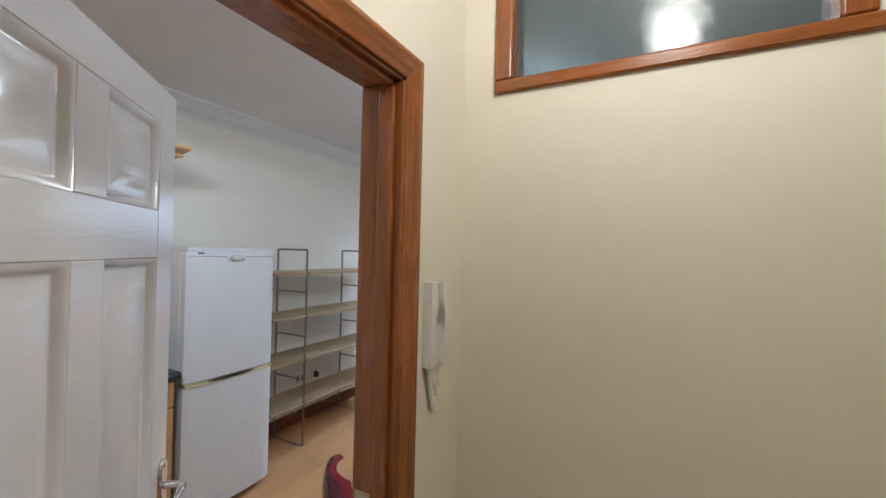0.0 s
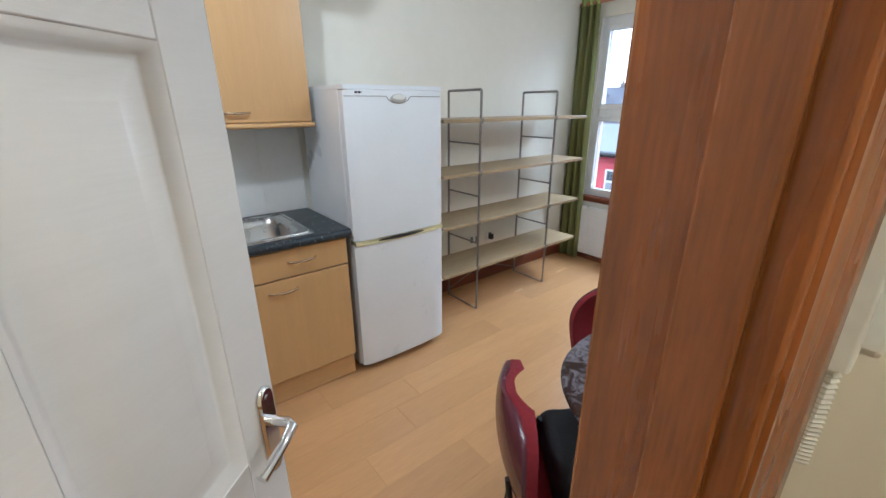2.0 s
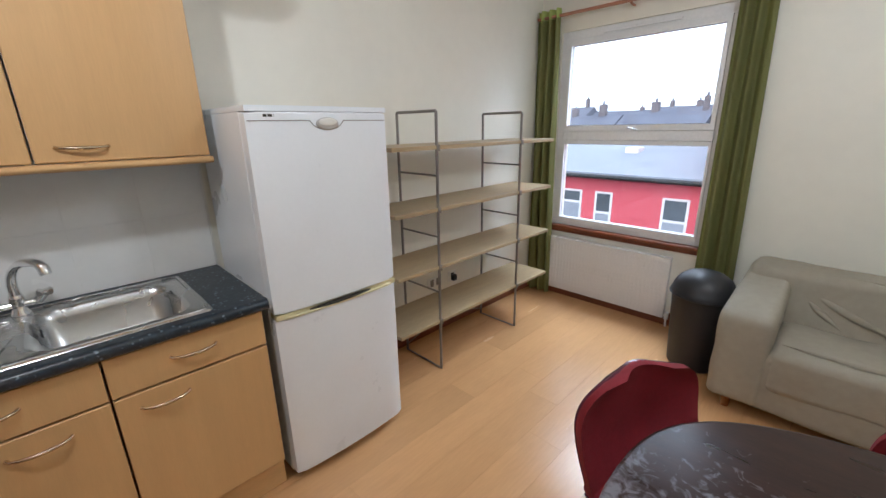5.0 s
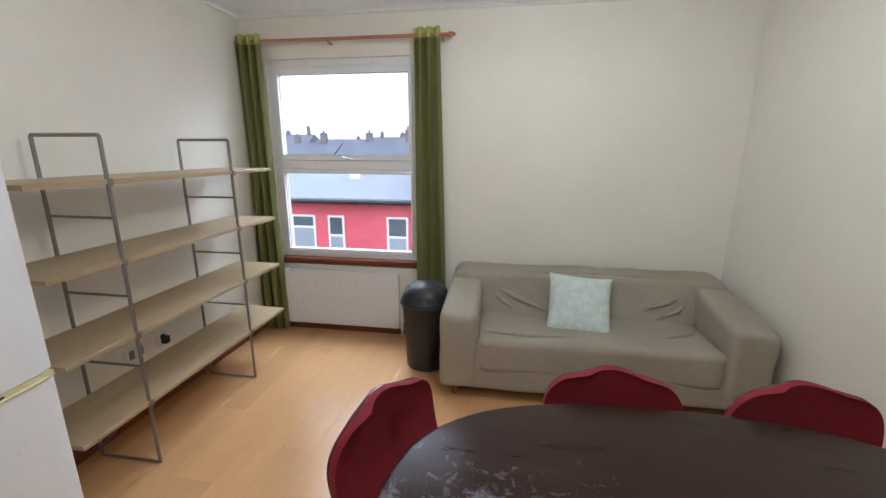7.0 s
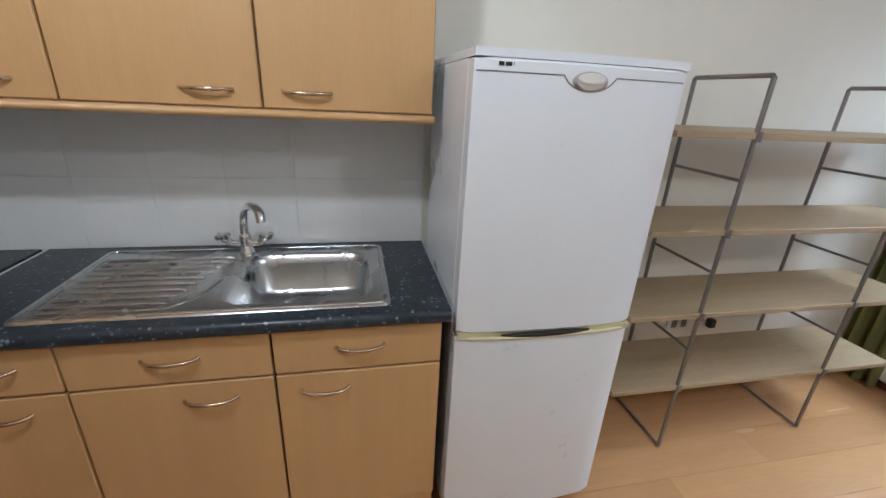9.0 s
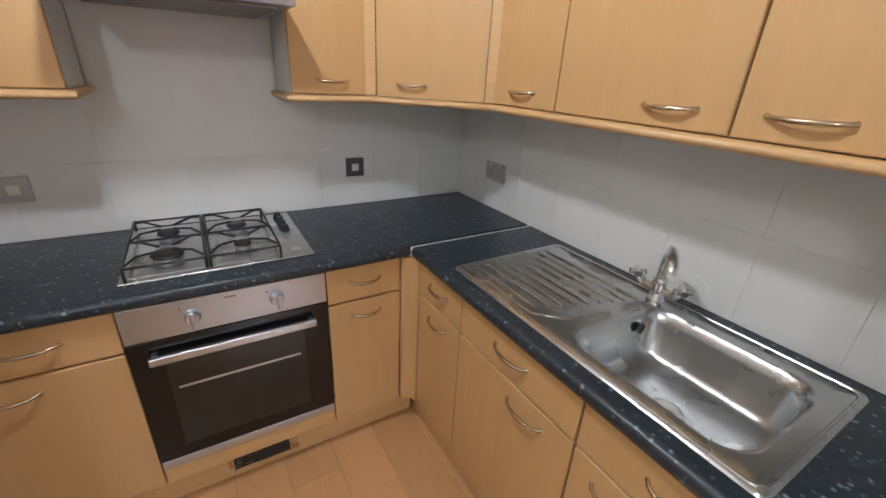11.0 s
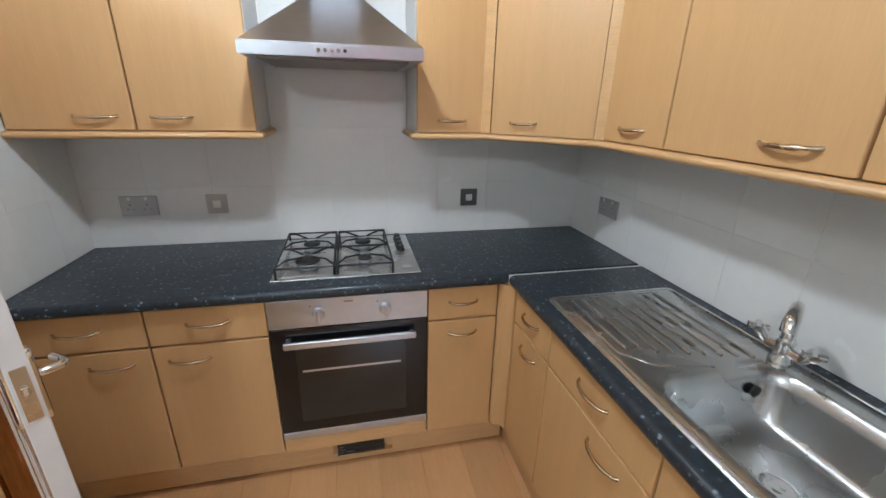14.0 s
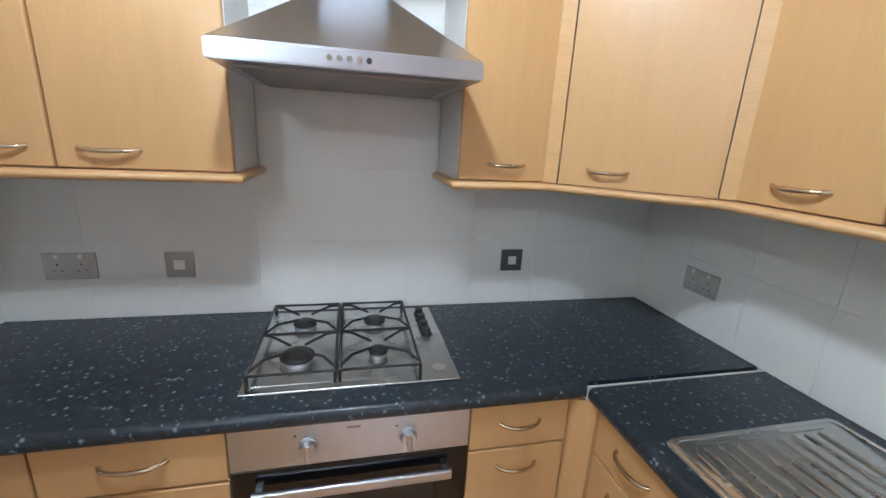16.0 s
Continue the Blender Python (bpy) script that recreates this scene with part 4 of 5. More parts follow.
def fridge_door(z0, z1, name, bulge=0.016):
    bm = bmesh.new()
    n = 16
    rings = []
    for z in (z0, z0 + 0.006, z1 - 0.006, z1):
        ins = 0.006 if z in (z0, z1) else 0.0
        pts = [(fx0 + ins, -0.541)]
        for i in range(n + 1):
            a = -1 + 2 * i / n
            pts.append((fx0 + ins + (fx1 - fx0 - 2 * ins) * i / n, fy + ins - bulge * (1 - a * a) + (0.012 if i in (0, n) else 0)))
        pts.append((fx1 - ins, -0.541))
        rings.append([bm.verts.new((x, y, z)) for x, y in pts])
    k = len(rings[0])
    for a, b in zip(rings, rings[1:]):
        for i in range(k):
            bm.faces.new((a[i], a[(i + 1) % k], b[(i + 1) % k], b[i]))
    bm.faces.new(rings[0][::-1]), bm.faces.new(rings[-1])
    return part(name, bm, FRIDGE, fr)


du = fridge_door(0.825, 1.5905, "upper_door")
dl = fridge_door(0.045, 0.803, "lower_door")
cap = bmesh.new()
pts = [(fx0, -0.04)] + [(fx0 + (fx1 - fx0) * i / 16, fy + 0.004 - 0.016 * (1 - (-1 + i / 8) ** 2)) for i in range(17)] + [(fx1, -0.04)]
part("top_cap", prism(cap, pts, 1.5922, 1.612), FRIDGE, fr)
part("door_seal", B(fx0 + 0.004, fx1 - 0.004, -0.603, -0.54, 0.804, 0.8245), YELLOWED, fr, "yellowed strip between the doors")
part("door_seal", T([(fx0 + 0.003 + (fx1 - fx0 - 0.006) * i / 12, fy - 0.001 - 0.016 * (1 - (-1 + i / 6) ** 2) + (0.01 if i in (0, 12) else 0), 0.806) for i in range(13)], 0.006, 6), YELLOWED, fr)
# no hollow is cut: a dark bar gives the shade of the grip
part("handle_recess", T([(fx0 + 0.14 + 0.3 * i / 8, fy - 0.011 - 0.006 * math.sin(math.pi * i / 8), 0.8155) for i in range(9)], [0.003, 0.006, 0.008, 0.009, 0.009, 0.009, 0.008, 0.006, 0.003], 6), DARKGAP, fr, "dark bar standing in for the grip recess shade")
part("groove", T([(fx0 + 0.006 + (fx1 - fx0 - 0.012) * i / 40, fy - 0.0165 * (1 - (-1 + i / 20) ** 2) + (0.011 if i in (0, 40) else 0), 1.560 - 0.034 * math.sqrt(max(0.0, 1 - ((i / 40 - 0.5) / 0.115) ** 2))) for i in range(41)], 0.0016, 6), GREYTUBE, du)
bd = lathe(bmesh.new(), [(1.0, 0), (1.0, 0.5), (0.8, 1.0)], seg=28)
bmesh.ops.transform(bd, matrix=Matrix.Translation((2.285, fy - 0.0155, 1.548)) @ pose(0, 0, 0, 90) @ Matrix.Diagonal((0.048, 0.024, 0.006, 1)), verts=bd.verts[:])
bg = part("badge", bd, PLATE, du, "oval grey maker's badge")
bd = lathe(bmesh.new(), [(1.0, 0), (1.0, 0.5), (0.7, 1.0)], seg=28)
bmesh.ops.transform(bd, matrix=Matrix.Translation((2.285, fy - 0.0216, 1.555)) @ pose(0, 0, 0, 90) @ Matrix.Diagonal((0.038, 0.014, 0.005, 1)), verts=bd.verts[:])
part("badge_plate", bd, WHITEP, bg)
for a, w in ((2.045, 0.012), (2.061, 0.016), (2.081, 0.020)):
    part("logo_bar", B(a, a + w, fy - 0.0085, fy + 0.004, 1.573, 1.582), DARKGAP, du)
for x in (fx0 + 0.06, fx1 - 0.06):
    for y in (-0.5, -0.1):
        part("foot", lathe(bmesh.new(), [(0.02, 0.0), (0.02, 0.012), (0.01, 0.013), (0.01, 0.031)], x, y, 12), BLACKP, fr)
part("kick_plate", B(fx0 + 0.01, fx1 - 0.01, -0.53, -0.52, 0.008, 0.042), GREYTUBE, fr)

# ---- open shelving ----
sh = thing("shelving_unit", "open shelving of grey metal ladders and oak boards, empty", "shelf", at=(3.5, -0.25, 0))
for zt in (1.43, 1.078, 0.722, 0.362):
    part("shelf", B(2.735, 4.285, -0.428, -0.078, zt - 0.022, zt, 0.002), OAK, sh)
for x in (3.06, 3.87):
    lad = part("ladder_frame", T([(x, -0.418, 0.008), (x, -0.418, 1.607), (x, -0.412, 1.613), (x, -0.082, 1.613), (x, -0.076, 1.607), (x, -0.076, 0.008)], 0.0085, 8, closed=True), GREYTUBE, sh)
    for zr in (1.262, 0.90, 0.545):
        part("rung", T([(x, -0.418, zr), (x, -0.076, zr)], 0.006, 8), GREYTUBE, lad)
    for zt in (1.43, 1.078, 0.722, 0.362):
        part("bracket", B(x - 0.011, x + 0.011, -0.434, -0.428, zt - 0.03, zt + 0.004), GREYTUBE, lad)
for a, b in (((3.06, -0.076, 0.05), (3.87, -0.076, 0.33)), ((3.06, -0.076, 0.33), (3.87, -0.076, 0.05))):
    part("cross_brace", T([a, b], 0.004, 6), GREYTUBE, sh)
for x0, x1, lab in ((3.33, 3.475, "white double wall socket above the skirting"), (3.55, 3.636, "white single wall socket with a black plug")):
    so = thing("socket", lab, "socket", at=((x0 + x1) / 2, -0.001, 0.36))
    part("plate", B(x0, x1, -0.010, -0.001, 0.36, 0.446, 0.002), WHITEP, so)
    for k in range(1 + (x1 - x0 > 0.1)):
        c_ = x0 + 0.043 + 0.06 * k
        part("insert", B(c_ - 0.016, c_ + 0.016, -0.0125, -0.0102, 0.375, 0.43), GREYTUBE if x1 - x0 > 0.1 else BLACKP, so)
    if x1 - x0 < 0.1:
        part("plug", B(c_ - 0.02, c_ + 0.02, -0.045, -0.0127, 0.372, 0.42, 0.006), BLACKP, so, "black plug")

# ---- window and curtains ----
win = thing("window_1", "white plastic two-light window onto rooftops", "window", kind="structure", at=(E + 0.06, -0.8, 0.64))
oy0, oy1, oz0, oz1 = -1.425, -0.195, 0.64, 2.24
xf0, xf1 = E + 0.02, E + 0.085
for nm, b in (("frame_head", (oy0, oy1, 2.175, oz1)), ("frame_bottom", (oy0, oy1, oz0 + 0.02, 0.70)), ("frame_side", (oy0, oy0 + 0.055, 0.7002, 2.1748)), ("frame_side", (oy1 - 0.055, oy1, 0.7002, 2.1748)), ("transom", (oy0 + 0.0552, oy1 - 0.0552, 1.40, 1.475))):
    part(nm, B(xf0, xf1, *b, bevel=0.004), UPVC, win)
for z0, z1, nm in ((1.475, 2.175, "upper_sash"), (0.70, 1.40, "lower_sash")):
    bm = bmesh.new()
    ya, yb, w = oy0 + 0.056, oy1 - 0.056, 0.042
    if nm == "lower_sash":
        w = 0.03
    za, zb = z0 + 0.001, z1 - 0.001
    for b in ((ya, yb, za, za + w), (ya, yb, zb - w, zb), (ya, ya + w - 0.012, za + w, zb - w), (yb - w + 0.012, yb, za + w, zb - w)):
        box(bm, xf0 - 0.008, xf1 - 0.012, *b)
    sash = part(nm, bm, UPVC, win)
    pane = part("pane", B(xf0 + 0.022, xf0 + 0.026, ya + w - 0.014, yb - w + 0.014, za + w - 0.002, zb - w + 0.002), GLASS, sash)
    pane.visible_shadow = False
    gk = [(ya + w - 0.012, za + w), (yb - w + 0.012, za + w), (yb - w + 0.012, zb - w), (ya + w - 0.012, zb - w)]
    part("gasket", T([(xf0 + 0.018, y, z) for y, z in gk], 0.0035, 5, closed=True), BLACKP, sash, "thin black rubber gasket")
part("trickle_vent", B(xf0 - 0.014, xf0 - 0.0005, -1.08, -0.54, 2.19, 2.208, 0.002), UPVC, win)
part("window_handle", T([(xf0 - 0.008, -0.80, 1.497), (xf0 - 0.03, -0.80, 1.497), (xf0 - 0.034, -0.82, 1.492), (xf0 - 0.034, -0.87, 1.482)], 0.006, 8), STEEL, win)
part("window_sill", B(E - 0.035, E + 0.075, oy0 - 0.03, oy1 + 0.02, 0.632, 0.6595, 0.005), SKIRT, win, "red-brown painted inner sill")
part("sill_trim", B(E - 0.012, E - 0.0005, oy0 - 0.02, oy1 + 0.01, 0.60, 0.6315, 0.003), SKIRT, win)

rad = thing("radiator", "white panel radiator below the window", "radiator", at=(E - 0.06, -0.74, 0.07))
rb = bmesh.new()
box(rb, E - 0.062, E - 0.05, -1.245, -0.235, 0.07, 0.55, 0.004)
part("panel", rb, UPVC, rad)
rib = mesh_of("rib", B(E - 0.0655, E - 0.0622, 0.006, 0.024, 0.10, 0.52, 0.001), UPVC, (rad.location.x, 0, rad.location.z))
for k in range(33):
    ob = new("rib", rib)
    ob.parent, ob.location = rad, (0, -1.22 + 0.03 * k - rad.location.y, 0)
part("top_grille", B(E - 0.068, E - 0.02, -1.25, -0.23, 0.5505, 0.558, 0.002), UPVC, rad)
for y in (-1.2455, -0.2345):
    part("side_cover", B(E - 0.064, E - 0.02, y - 0.003, y + 0.003, 0.075, 0.549), UPVC, rad)
for y in (-1.05, -0.45):
    part("wall_bracket", B(E - 0.05, E - 0.0005, y - 0.015, y + 0.015, 0.2, 0.45), UPVC, rad)
part("pipe", T([(E - 0.04, -1.235, 0.09), (E - 0.04, -1.265, 0.09), (E - 0.04, -1.27, 0.0)], 0.0075, 8), UPVC, rad)
part("valve", lathe(bmesh.new(), [(0.014, 0.06), (0.016, 0.07), (0.016, 0.115), (0.01, 0.12)], E - 0.04, -1.268, 12), UPVC, rad)

pole = thing("curtain_pole", "slim pinkish-brown wooden curtain pole with finials", "curtain pole", at=(E - 0.075, -0.82, 2.345))
part("rod", T([(E - 0.075, -0.012, 2.352), (E - 0.075, -1.66, 2.352)], 0.0125, 12), POLE, pole)
part("finial", lathe(bmesh.new(), [(0.012, 0), (0.02, 0.008), (0.02, 0.02), (0.012, 0.03), (0.016, 0.04), (0.006, 0.05)], seg=14), POLE, pole).matrix_basis = Matrix.Translation(-pole.location) @ pose(E - 0.075, -1.66, 2.352, 90) @ Matrix.Translation(pole.location)
for y in (-0.05, -0.76, -1.62):
    part("bracket", T([(E - 0.001, y, 2.33), (E - 0.045, y, 2.33), (E - 0.075, y, 2.336)], 0.008, 8), POLE, pole)


def curtain(y0, y1, yb0, yb1, label, folds):
    th = thing("curtain", label, "curtain", "olive curtains at the window", at=(E - 0.075, (y0 + y1) / 2, 0.02))
    for nm, z0, z1, mt in (("cloth", 0.015, 2.335, GREENF), ("heading", 2.3355, 2.405, LIMEF)):
        bm = bmesh.new()
        nu, nv = folds * 10, 24 if nm == "cloth" else 3
        front, back = [], []
        for j in range(nv + 1):
            t = j / nv
            z = z0 + (z1 - z0) * t
            s = (1 - t) if nm == "cloth" else 0
            ya, yb = y0 + (yb0 - y0) * s, y1 + (yb1 - y1) * s
            rf, rb_ = [], []
            for i in range(nu + 1):
                u = i / nu
                d = 0.032 * math.sin(u * folds * math.tau + 0.5 * math.sin(3 * t)) * (0.8 + 0.3 * s) + 0.012 * noise.noise(Vector((u * 6, t * 3, y0 * 5)))
                x = E - 0.075 + d
                rf.append(bm.verts.new((x - 0.0025, ya + (yb - ya) * u, z)))
                rb_.append(bm.verts.new((x + 0.0025, ya + (yb - ya) * u, z)))
            front.append(rf), back.append(rb_)
        for g in (front, back):
            for j in range(nv):
                for i in range(nu):
                    bm.faces.new((g[j][i], g[j][i + 1], g[j + 1][i + 1], g[j + 1][i]))
        for j in range(nv):
            for i in (0, nu):
                bm.faces.new((front[j][i], back[j][i], back[j + 1][i], front[j + 1][i]))
        for i in range(nu):
            for j in (0, nv):
                bm.faces.new((front[j][i], back[j][i], back[j][i + 1], front[j][i + 1]))
        part(nm, bm, mt, th, "lime green gathered heading" if nm == "heading" else "")


curtain(-0.014, -0.215, -0.014, -0.25, "olive green curtain drawn aside against the wall", 3)
curtain(-1.41, -1.60, -1.41, -1.66, "olive green curtain drawn aside behind the bin", 3)

# ---- bin ----
bn = thing("pedal_bin", "black plastic bin with domed swing lid", "bin", at=(4.27, -1.562, 0))
part("body", lathe(bmesh.new(), [(0.14, 0.0), (0.146, 0.01), (0.172, 0.475), (0.172, 0.48), (0.14, 0.481)], 4.27, -1.562, 40), BLACKP, bn)
lid = part("lid", lathe(bmesh.new(), [(0.173, 0.4815), (0.181, 0.485), (0.183, 0.51), (0.175, 0.52), (0.168, 0.55), (0.145, 0.59), (0.105, 0.622), (0.055, 0.64), (0.0, 0.645)], 4.27, -1.562, 40), BLACKP, bn, "domed black lid")
part("rim", T([(4.27 + 0.184 * math.cos(a * math.tau / 40), -1.562 + 0.184 * math.sin(a * math.tau / 40), 0.492) for a in range(40)], 0.005, 6, closed=True), BLACKP, bn)

# ---- sofa ----
so = thing("sofa", "two-seat sofa under a loose taupe cotton cover", "sofa", at=(4.25, -2.68, 0))


def softpart(name, *a, r, n, w, rough=3.0):
    bm = bmesh.new()
    softbox(bm, *a, r=r, n=n, wrinkle=w, rough=rough)
    if name == "arm":
        for v in bm.verts:
            v.co.z += max(0, v.co.z - 0.3) * 0.36 * (v.co.x - 3.85) / 0.75
    return part(name, bm, SOFAF, so)


softpart("base", 3.85, 4.62, -3.60, -1.76, 0.07, 0.405, r=0.04, n=26, w=0.008)
softpart("seat_cushion", 3.842, 4.36, -3.40, -1.955, 0.20, 0.43, r=0.045, n=40, w=0.011, rough=3.5)
softpart("arm", 3.83, 4.64, -1.965, -1.73, 0.08, 0.585, r=0.045, n=30, w=0.008)
softpart("arm", 3.83, 4.64, -3.635, -3.39, 0.08, 0.585, r=0.045, n=30, w=0.008)
bm = bmesh.new()
softbox(bm, 4.27, 4.55, -3.60, -1.76, 0.30, 0.705, 0.035, 40, 0.010, 4)
for v in bm.verts:
    v.co.x += (v.co.z - 0.30) * 0.25
part("backrest", bm, SOFAF, so)
# drawn folds in the cover, from the arms down to the seat corner
for pts, r in (([(4.375, -2.0, 0.63), (4.325, -2.2, 0.54), (4.30, -2.42, 0.46)], 0.012), ([(4.372, -2.0, 0.60), (4.32, -2.1, 0.52), (4.30, -2.2, 0.45)], 0.010), ([(4.375, -3.35, 0.63), (4.33, -3.22, 0.56), (4.31, -3.05, 0.50)], 0.011), ([(4.36, -3.36, 0.58), (4.32, -3.28, 0.50), (4.30, -3.15, 0.45)], 0.010),
               ([(4.415, -1.9, 0.702), (4.425, -2.7, 0.706), (4.415, -3.5, 0.702)], 0.008), ([(3.96, -2.0, 0.432), (3.93, -2.3, 0.437), (3.95, -2.6, 0.435)], 0.009), ([(4.2, -3.36, 0.435), (4.1, -3.28, 0.438), (4.03, -3.12, 0.435)], 0.008)):
    full = []
    for a, b in zip(pts, pts[1:]):
        full += [tuple(a[i] + (b[i] - a[i]) * k / 5 for i in range(3)) for k in range(5)]
    full.append(pts[-1])
    part("cover_fold", T(full, [0.002 + 1.5 * r * math.sin(math.pi * i / (len(full) - 1)) for i in range(len(full))], 8), SOFAF, so)
for x, y in ((3.92, -1.82), (3.92, -3.54), (4.56, -1.82), (4.56, -3.54)):
    part("foot", lathe(bmesh.new(), [(0.022, 0.0), (0.026, 0.08)], x, y, 12), VARN, so, "dark wooden foot")

cu = bmesh.new()
N = 16
for s in (-1, 1):
    g = [[None] * (N + 1) for _ in range(N + 1)]
    for i in range(N + 1):
        for j in range(N + 1):
            u, v = 2 * i / N - 1, 2 * j / N - 1
            d = s * (0.004 + 0.055 * ((1 - u ** 4) * (1 - v ** 4)) ** 0.6) + 0.003 * noise.noise(Vector((u * 3, v * 3, s)))
            pinch = 1 - 0.05 * (abs(u) < 0.99) * (1 - abs(v)) - 0.0
            g[i][j] = cu.verts.new((u * 0.205 * (1 - 0.06 * (1 - v * v)), d, v * 0.205 * (1 - 0.06 * (1 - u * u)) + 0.205))
    for i in range(N):
        for j in range(N):
            cu.faces.new((g[i][j], g[i + 1][j], g[i + 1][j + 1], g[i][j + 1]))
bmesh.ops.remove_doubles(cu, verts=cu.verts[:], dist=0.0005)
ed = [e for e in cu.edges if e.is_boundary]
if ed:
    bmesh.ops.bridge_loops(cu, edges=ed)
cush = solo("cushion", cu, CUSHF, "pale aqua square cushion leaning on the sofa", "cushion")
cush.matrix_basis = pose(4.07, -2.60, 0.385, -32, 0, -90) @ pose(0, 0, 0, 0, 4, 0)

# ---- table ----
TX, TY = 2.29, -2.635
tb = thing("dining_table", "oval dark wood dining table, varnish worn milky", "table", at=(TX, TY, 0))


def oval(a, b, n=72, p=2.5):
    out = []
    for i in range(n):
        t = i * math.tau / n
        c, s = math.cos(t), math.sin(t)
        out.append((TX + a * math.copysign(abs(c) ** (2 / p), c), TY + b * math.copysign(abs(s) ** (2 / p), s)))
    return out


bm = bmesh.new()
rings = [[bm.verts.new((x, y, z)) for x, y in oval(a, b)] for a, b, z in ((0.485, 0.785, 0.716), (0.506, 0.806, 0.722), (0.512, 0.812, 0.732), (0.508, 0.808, 0.740), (0.50, 0.80, 0.742))]
for r0, r1 in zip(rings, rings[1:]):
    for i in range(72):
        bm.faces.new((r0[i], r0[(i + 1) % 72], r1[(i + 1) % 72], r1[i]))
bm.faces.new(rings[0][::-1]), bm.faces.new(rings[-1])
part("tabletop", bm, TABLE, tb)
DARKWOOD = mat("dark_table_wood", (0.05, 0.022, 0.016), 0.35, var=0.3, scale=6)
for y in (TY + 0.30, TY - 0.36):
    part("pedestal", lathe(bmesh.new(), [(0.05, 0.05), (0.035, 0.12), (0.03, 0.4), (0.04, 0.6), (0.06, 0.7)], TX, y, 20), DARKWOOD, tb)
    part("foot_bar", B(TX - 0.28, TX + 0.28, y - 0.03, y + 0.03, 0.0, 0.05, 0.01), DARKWOOD, tb)
    part("bearer", B(TX - 0.3, TX + 0.3, y - 0.03, y + 0.03, 0.70, 0.7155), DARKWOOD, tb)

# ---- chairs ----


def chair():
    """Built facing +y with its seat over the origin."""
    th = thing("dining_chair", "red upholstered dining chair with plum shell back", "chair", "chairs round the table")
    W = 0.232

    def panel(off0, off1, inset, mt, nm):
        bm = bmesh.new()
        nu, nv = 18, 18
        sides = []
        for off in (off0, off1):
            g = []
            for j in range(nv + 1):
                v = j / nv
                z = 0.47 + inset + (0.335 - 2 * inset) * v
                half = (W - inset) * (0.94 + 0.06 * math.sin(min(1, v * 1.6) * math.pi / 2))
                if v > 0.5:
                    half *= 1 - 0.62 * (1 - math.sqrt(max(0.0, 1 - ((v - 0.5) / 0.5) ** 2.4)))
                row = []
                for i in range(nu + 1):
                    u = -1 + 2 * i / nu
                    x = u * half
                    y = -0.215 - 0.05 * v + 0.042 * u * u + 0.03 * math.sin(v * math.pi) * -1 + off
                    row.append(bm.verts.new((x, y, z - 0.007 * (v ** 4) * u * u)))
                g.append(row)
            sides.append(g)
        for g in sides:
            for j in range(nv):
                for i in range(nu):
                    bm.faces.new((g[j][i], g[j][i + 1], g[j + 1][i + 1], g[j + 1][i]))
        a, b = sides
        for j in range(nv):
            for i in (0, nu):
                bm.faces.new((a[j][i], b[j][i], b[j + 1][i], a[j + 1][i]))
        for i in range(nu):
            for j in (0, nv):
                bm.faces.new((a[j][i], b[j][i], b[j][i + 1], a[j][i + 1]))
        return part(nm, bm, mt, th)

    panel(-0.012, 0.004, 0.0, PLUM, "back_shell")
    panel(0.0005, 0.026, -0.003, REDF, "back_pad")
    bm = bmesh.new()
    softbox(bm, -0.215, 0.215, -0.205, 0.215, 0.425, 0.47, 0.02, 8)
    part("seat", bm, REDF, th)
    part("seat_shell", B(-0.205, 0.205, -0.20, 0.20, 0.412, 0.4245, 0.004), PLUM, th)
    for sx in (-1, 1):
        part("back_support", T([(sx * 0.13, -0.12, 0.408), (sx * 0.13, -0.215, 0.412), (sx * 0.13, -0.245, 0.45), (sx * 0.13, -0.262, 0.60)], 0.009, 8), BLACKP, th)
        for sy in (-1, 1):
            part("leg", T([(sx * 0.15, sy * 0.14, 0.411), (sx * 0.185, sy * 0.185, 0.38), (sx * 0.205, sy * 0.215, 0.0)], 0.010, 8), BLACKP, th, "black metal tube leg")
    return th


ch = chair()
ch.matrix_basis = pose(2.02, -1.985, 0, 0, 0, -120)
for x, y, a, lab in ((2.548, -1.955, 155, "red upholstered dining chair angled to the table end"), (2.665, -2.50, 90, "red upholstered dining chair tucked between table and sofa"), (2.665, -3.11, 92, "dark red dining chair at the table's far end")):
    c_ = copy_thing(ch, pose(x, y, 0, 0, 0, a))
    c_["label"] = lab
ch.matrix_basis = pose(2.01, -2.03, 0, 0, 0, -131) @ Matrix.Diagonal((1, 1, 0.95, 1))
ch["label"] = "dining chair with plum shell back, bag on seat"

bag = thing("backpack", "black nylon rucksack resting on a dining chair", "bag")
bm = bmesh.new()
softbox(bm, -0.15, 0.15, -0.17, 0.06, 0.0, 0.13, 0.045, 12, 0.010, 7)
part("body", bm, BAGF, bag)
part("top_loop", T([(0.045 * math.cos(a), -0.06, 0.12 + 0.05 * math.sin(a)) for a in [math.pi * i / 10 for i in range(11)]], 0.008, 8), BAGF, bag)
part("shoulder_strap", T([(-0.1, -0.165, 0.115), (-0.1, -0.182, 0.08), (-0.09, -0.175, 0.03)], 0.014, 8), BAGF, bag)
part("buckle", B(-0.125, -0.095, -0.198, -0.184, 0.07, 0.105, 0.004), WHITEP, bag, "pale plastic buckle")
bag.matrix_basis = pose(2.04, -2.05, 0.4466, 0, 0, -131)

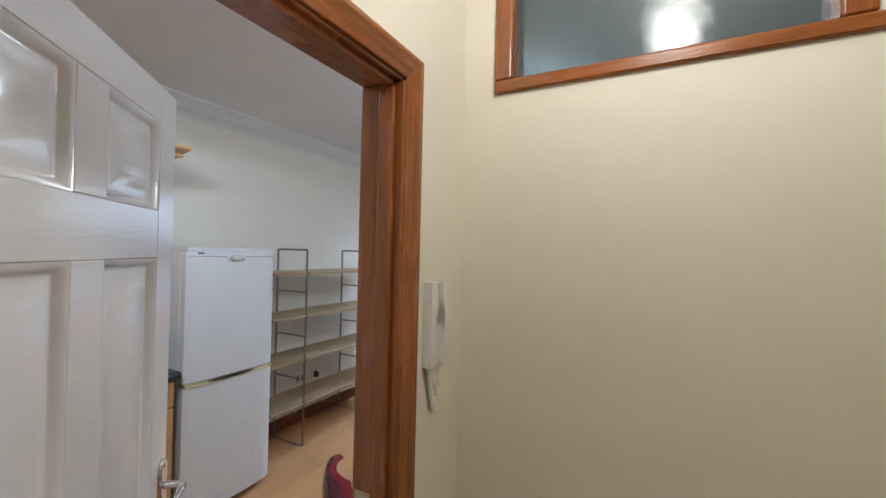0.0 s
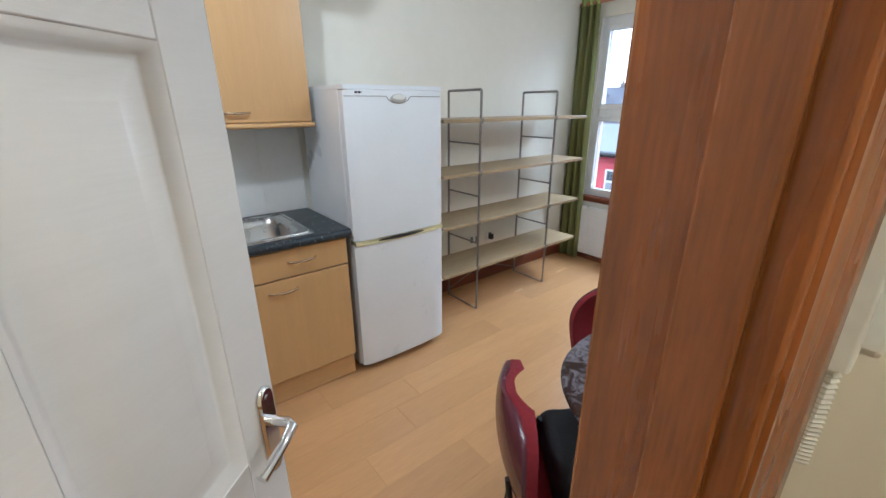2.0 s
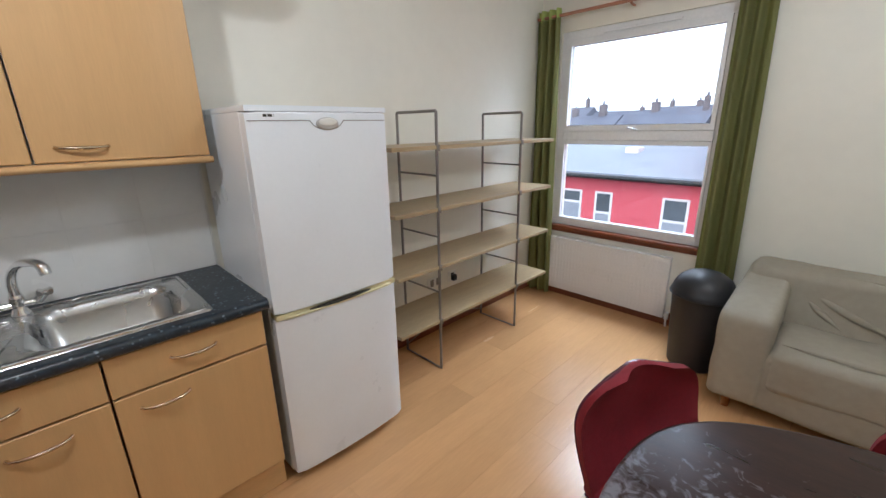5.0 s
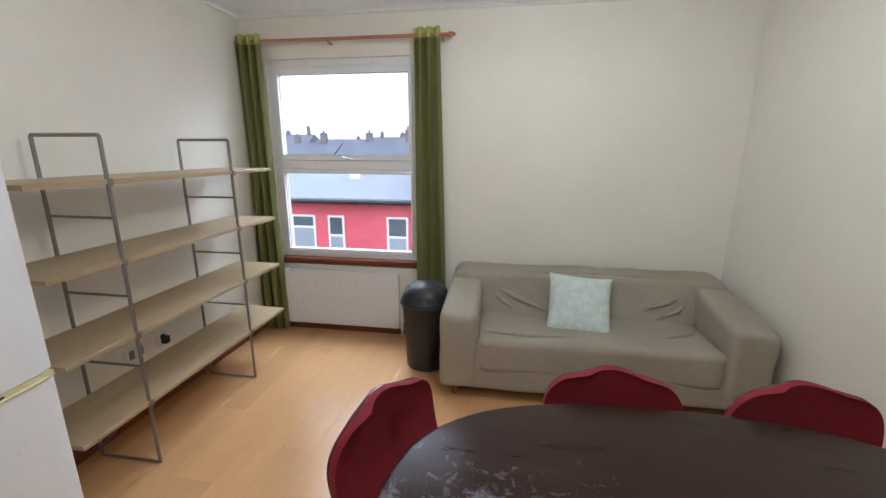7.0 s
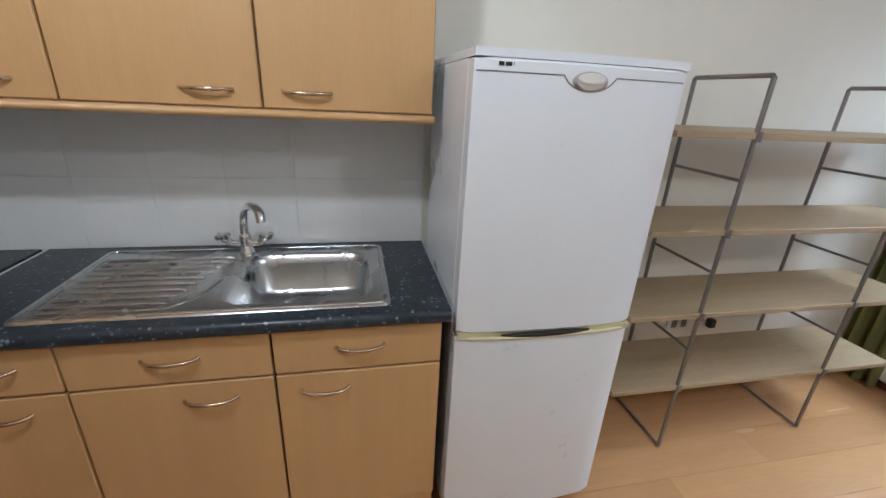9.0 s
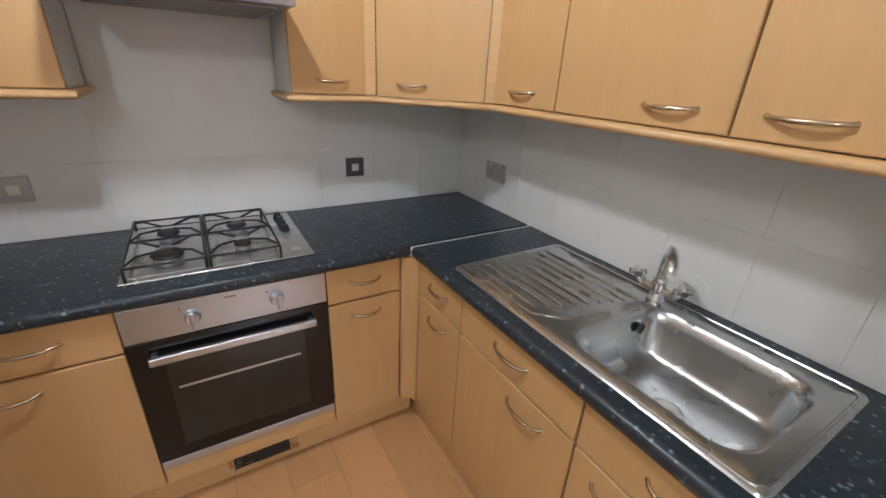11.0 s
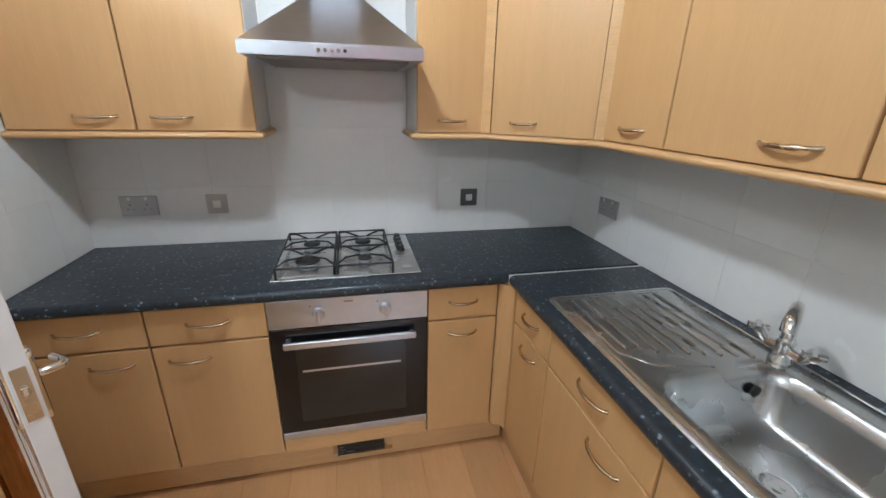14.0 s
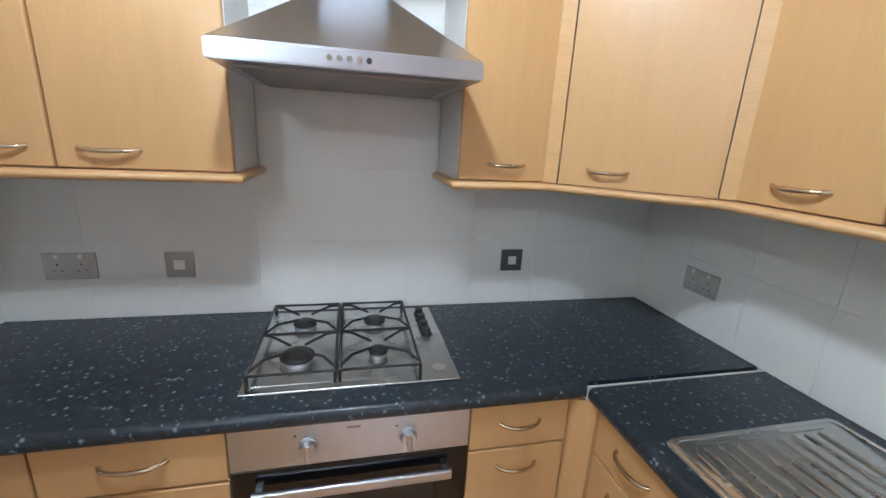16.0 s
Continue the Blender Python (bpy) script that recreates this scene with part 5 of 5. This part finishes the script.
# ---- ceiling lamp fittings, the dining one added with its fill light ----
for x, y, lab in ((1.12, -1.35, "round frosted ceiling lamp over the kitchen"), (3.0, -2.3, "unseen ceiling fitting added for the dining fill light"), (1.1, -3.0, "round frosted ceiling lamp in the hall")):
    cl = thing("ceiling_lamp", lab, "lamp", at=(x, y, CEIL - 0.05))
    part("base", lathe(bmesh.new(), [(0.07, CEIL - 0.03), (0.075, CEIL - 0.0025)], x, y, 24), WHITEP, cl)
    part("lamp_holder", lathe(bmesh.new(), [(0.02, CEIL - 0.08), (0.022, CEIL - 0.031)], x, y, 16), WHITEP, cl)

# ---- outside ----
solo("ground", B(-60, 400, -300, 300, -6.6, -6.5), TARMAC, "wet grey asphalt yard far below the window", "ground", kind="structure")
rh = thing("red_terrace", "low red rendered building with grey felt roof", "building", at=(19.5, 2.0, -6.5))
wx, rx1 = 18.0, 23.5
part("wall", B(wx, rx1, 1.0, 22, -6.5, -0.40), BRICKR, rh)
rf = bmesh.new()
vs = [rf.verts.new(p) for p in ((wx - 0.35, 1.0, -0.38), (wx - 0.35, 22, -0.38), (rx1, 22, 0.50), (rx1, 1.0, 0.50), (wx - 0.35, 1.0, -0.52), (wx - 0.35, 22, -0.52), (rx1, 22, 0.36), (rx1, 1.0, 0.36))]
for f in ((0, 1, 2, 3), (7, 6, 5, 4), (0, 4, 5, 1), (2, 6, 7, 3), (1, 5, 6, 2), (0, 3, 7, 4)):
    rf.faces.new([vs[i] for i in f])
part("roof", rf, SLATE, rh)
part("gutter", T([(wx - 0.4, 1.0, -0.53), (wx - 0.4, 22, -0.53)], 0.09, 8), BLACKP, rh, "dark gutter")
part("parapet", B(rx1, rx1 + 0.25, 1.0, 22, -6.5, 0.62), FARWALL, rh)
part("skylight", B(21.4, 22.2, 5.2, 5.8, 0.1, 0.45, 0.03), UPVC, rh)
for yc, wd in ((9.6, 0.9), (6.63, 1.1), (5.12, 0.74), (2.38, 0.93)):
    w_ = part("window", B(wx - 0.03, wx - 0.001, yc - wd / 2, yc + wd / 2, -3.0, -1.18), UPVC, rh)
    part("pane", B(wx - 0.036, wx - 0.031, yc - wd / 2 + 0.09, yc + wd / 2 - 0.09, -2.0 if wd < 1 else -1.66, -1.26), DARKW, w_)
    part("pane", B(wx - 0.036, wx - 0.031, yc - wd / 2 + 0.09, yc + wd / 2 - 0.09, -2.92, -2.1 if wd < 1 else -1.76), SLATE, w_)
tr = thing("red_house", "taller red rendered house end", "building", at=(16, -8, -6.5))
part("wall", B(17.3, 26, -14, 0.98, -6.5, 3.4), BRICKR, tr)
part("coping", B(17.2, 26.1, -14.1, 1.03, 3.4, 3.5), UPVC, tr)
random.seed(4)
for row, (dist_, zr, n_h) in enumerate(((60, 3.1, 8), (85, 4.6, 9))):
    for k in range(n_h):
        y0 = -34 + row * 5 + k * 11.5
        w = 11.0
        zt = zr + random.uniform(-0.8, 0.8)
        hs_ = thing("terraced_house", "distant slate-roofed brick house with chimney stack", "building", "distant rooftops", at=(dist_, y0, -6.5))
        part("wall", B(dist_, dist_ + 8, y0, y0 + w, -6.5, zt - 2.2), FARWALL, hs_)
        bm = bmesh.new()
        pr = [bm.verts.new(p) for p in ((dist_ - 0.3, y0, zt - 2.2), (dist_ + 4, y0, zt), (dist_ + 8.3, y0, zt - 2.2), (dist_ - 0.3, y0 + w, zt - 2.2), (dist_ + 4, y0 + w, zt), (dist_ + 8.3, y0 + w, zt - 2.2))]
        for f in ((0, 1, 4, 3), (1, 2, 5, 4), (0, 3, 5, 2), (0, 2, 1), (3, 4, 5)):
            bm.faces.new([pr[i] for i in f])
        roof = part("roof", bm, FARROOF, hs_)
        for yc in (y0 + 0.8 + random.uniform(-0.3, 2.5), y0 + 6.2 + random.uniform(-1, 3)):
            hw = random.uniform(0.25, 0.5)
            zc = zt + random.uniform(0.5, 1.7)
            part("chimney", B(dist_ + 3.6, dist_ + 4.5, yc - hw, yc + hw, zt - 0.8, zc), FARWALL, roof)
            part("chimney_pot", lathe(bmesh.new(), [(0.16, zc), (0.13, zc + 0.5)], dist_ + 4.05, yc, 8), FARROOF, roof)
        for yc in (y0 + 3, y0 + 8):
            part("window", B(dist_ - 0.05, dist_ - 0.002, yc - 0.6, yc + 0.6, zt - 4.6, zt - 3.0), DARKW, hs_)

# ---- laminate floor boards ----
random.seed(7)
PW = 0.192
plank_mesh = {}
regions = [(0.0, E, S + 0.0, 0.0), (HALLX + 0.1, E, SE, S), (-0.5, HALLX, -4.2, S)]
for rx0, rx1_, ry0, ry1 in regions:
    y = ry1
    row = 0
    while y > ry0 + 0.001:
        y_lo = max(ry0, y - PW)
        x = rx0
        first = random.uniform(0.35, 1.28)
        while x < rx1_ - 0.001:
            ln = min(first, rx1_ - x)
            first = 1.285
            if rx1_ - x - ln < 0.08:
                ln = rx1_ - x
            key = (round(ln, 3), round(y - y_lo, 3))
            if key not in plank_mesh:
                bm = bmesh.new()
                box(bm, 0.0004, ln - 0.0004, 0.0004, (y - y_lo) - 0.0004, -0.0118, 0.0)
                plank_mesh[key] = mesh_of("floor_board", bm, LAM)
            ob = new("floor_board", plank_mesh[key])
            ob.parent = floor
            ob.location = (x, y_lo, 0)
            x += ln
        y = y_lo
        row += 1
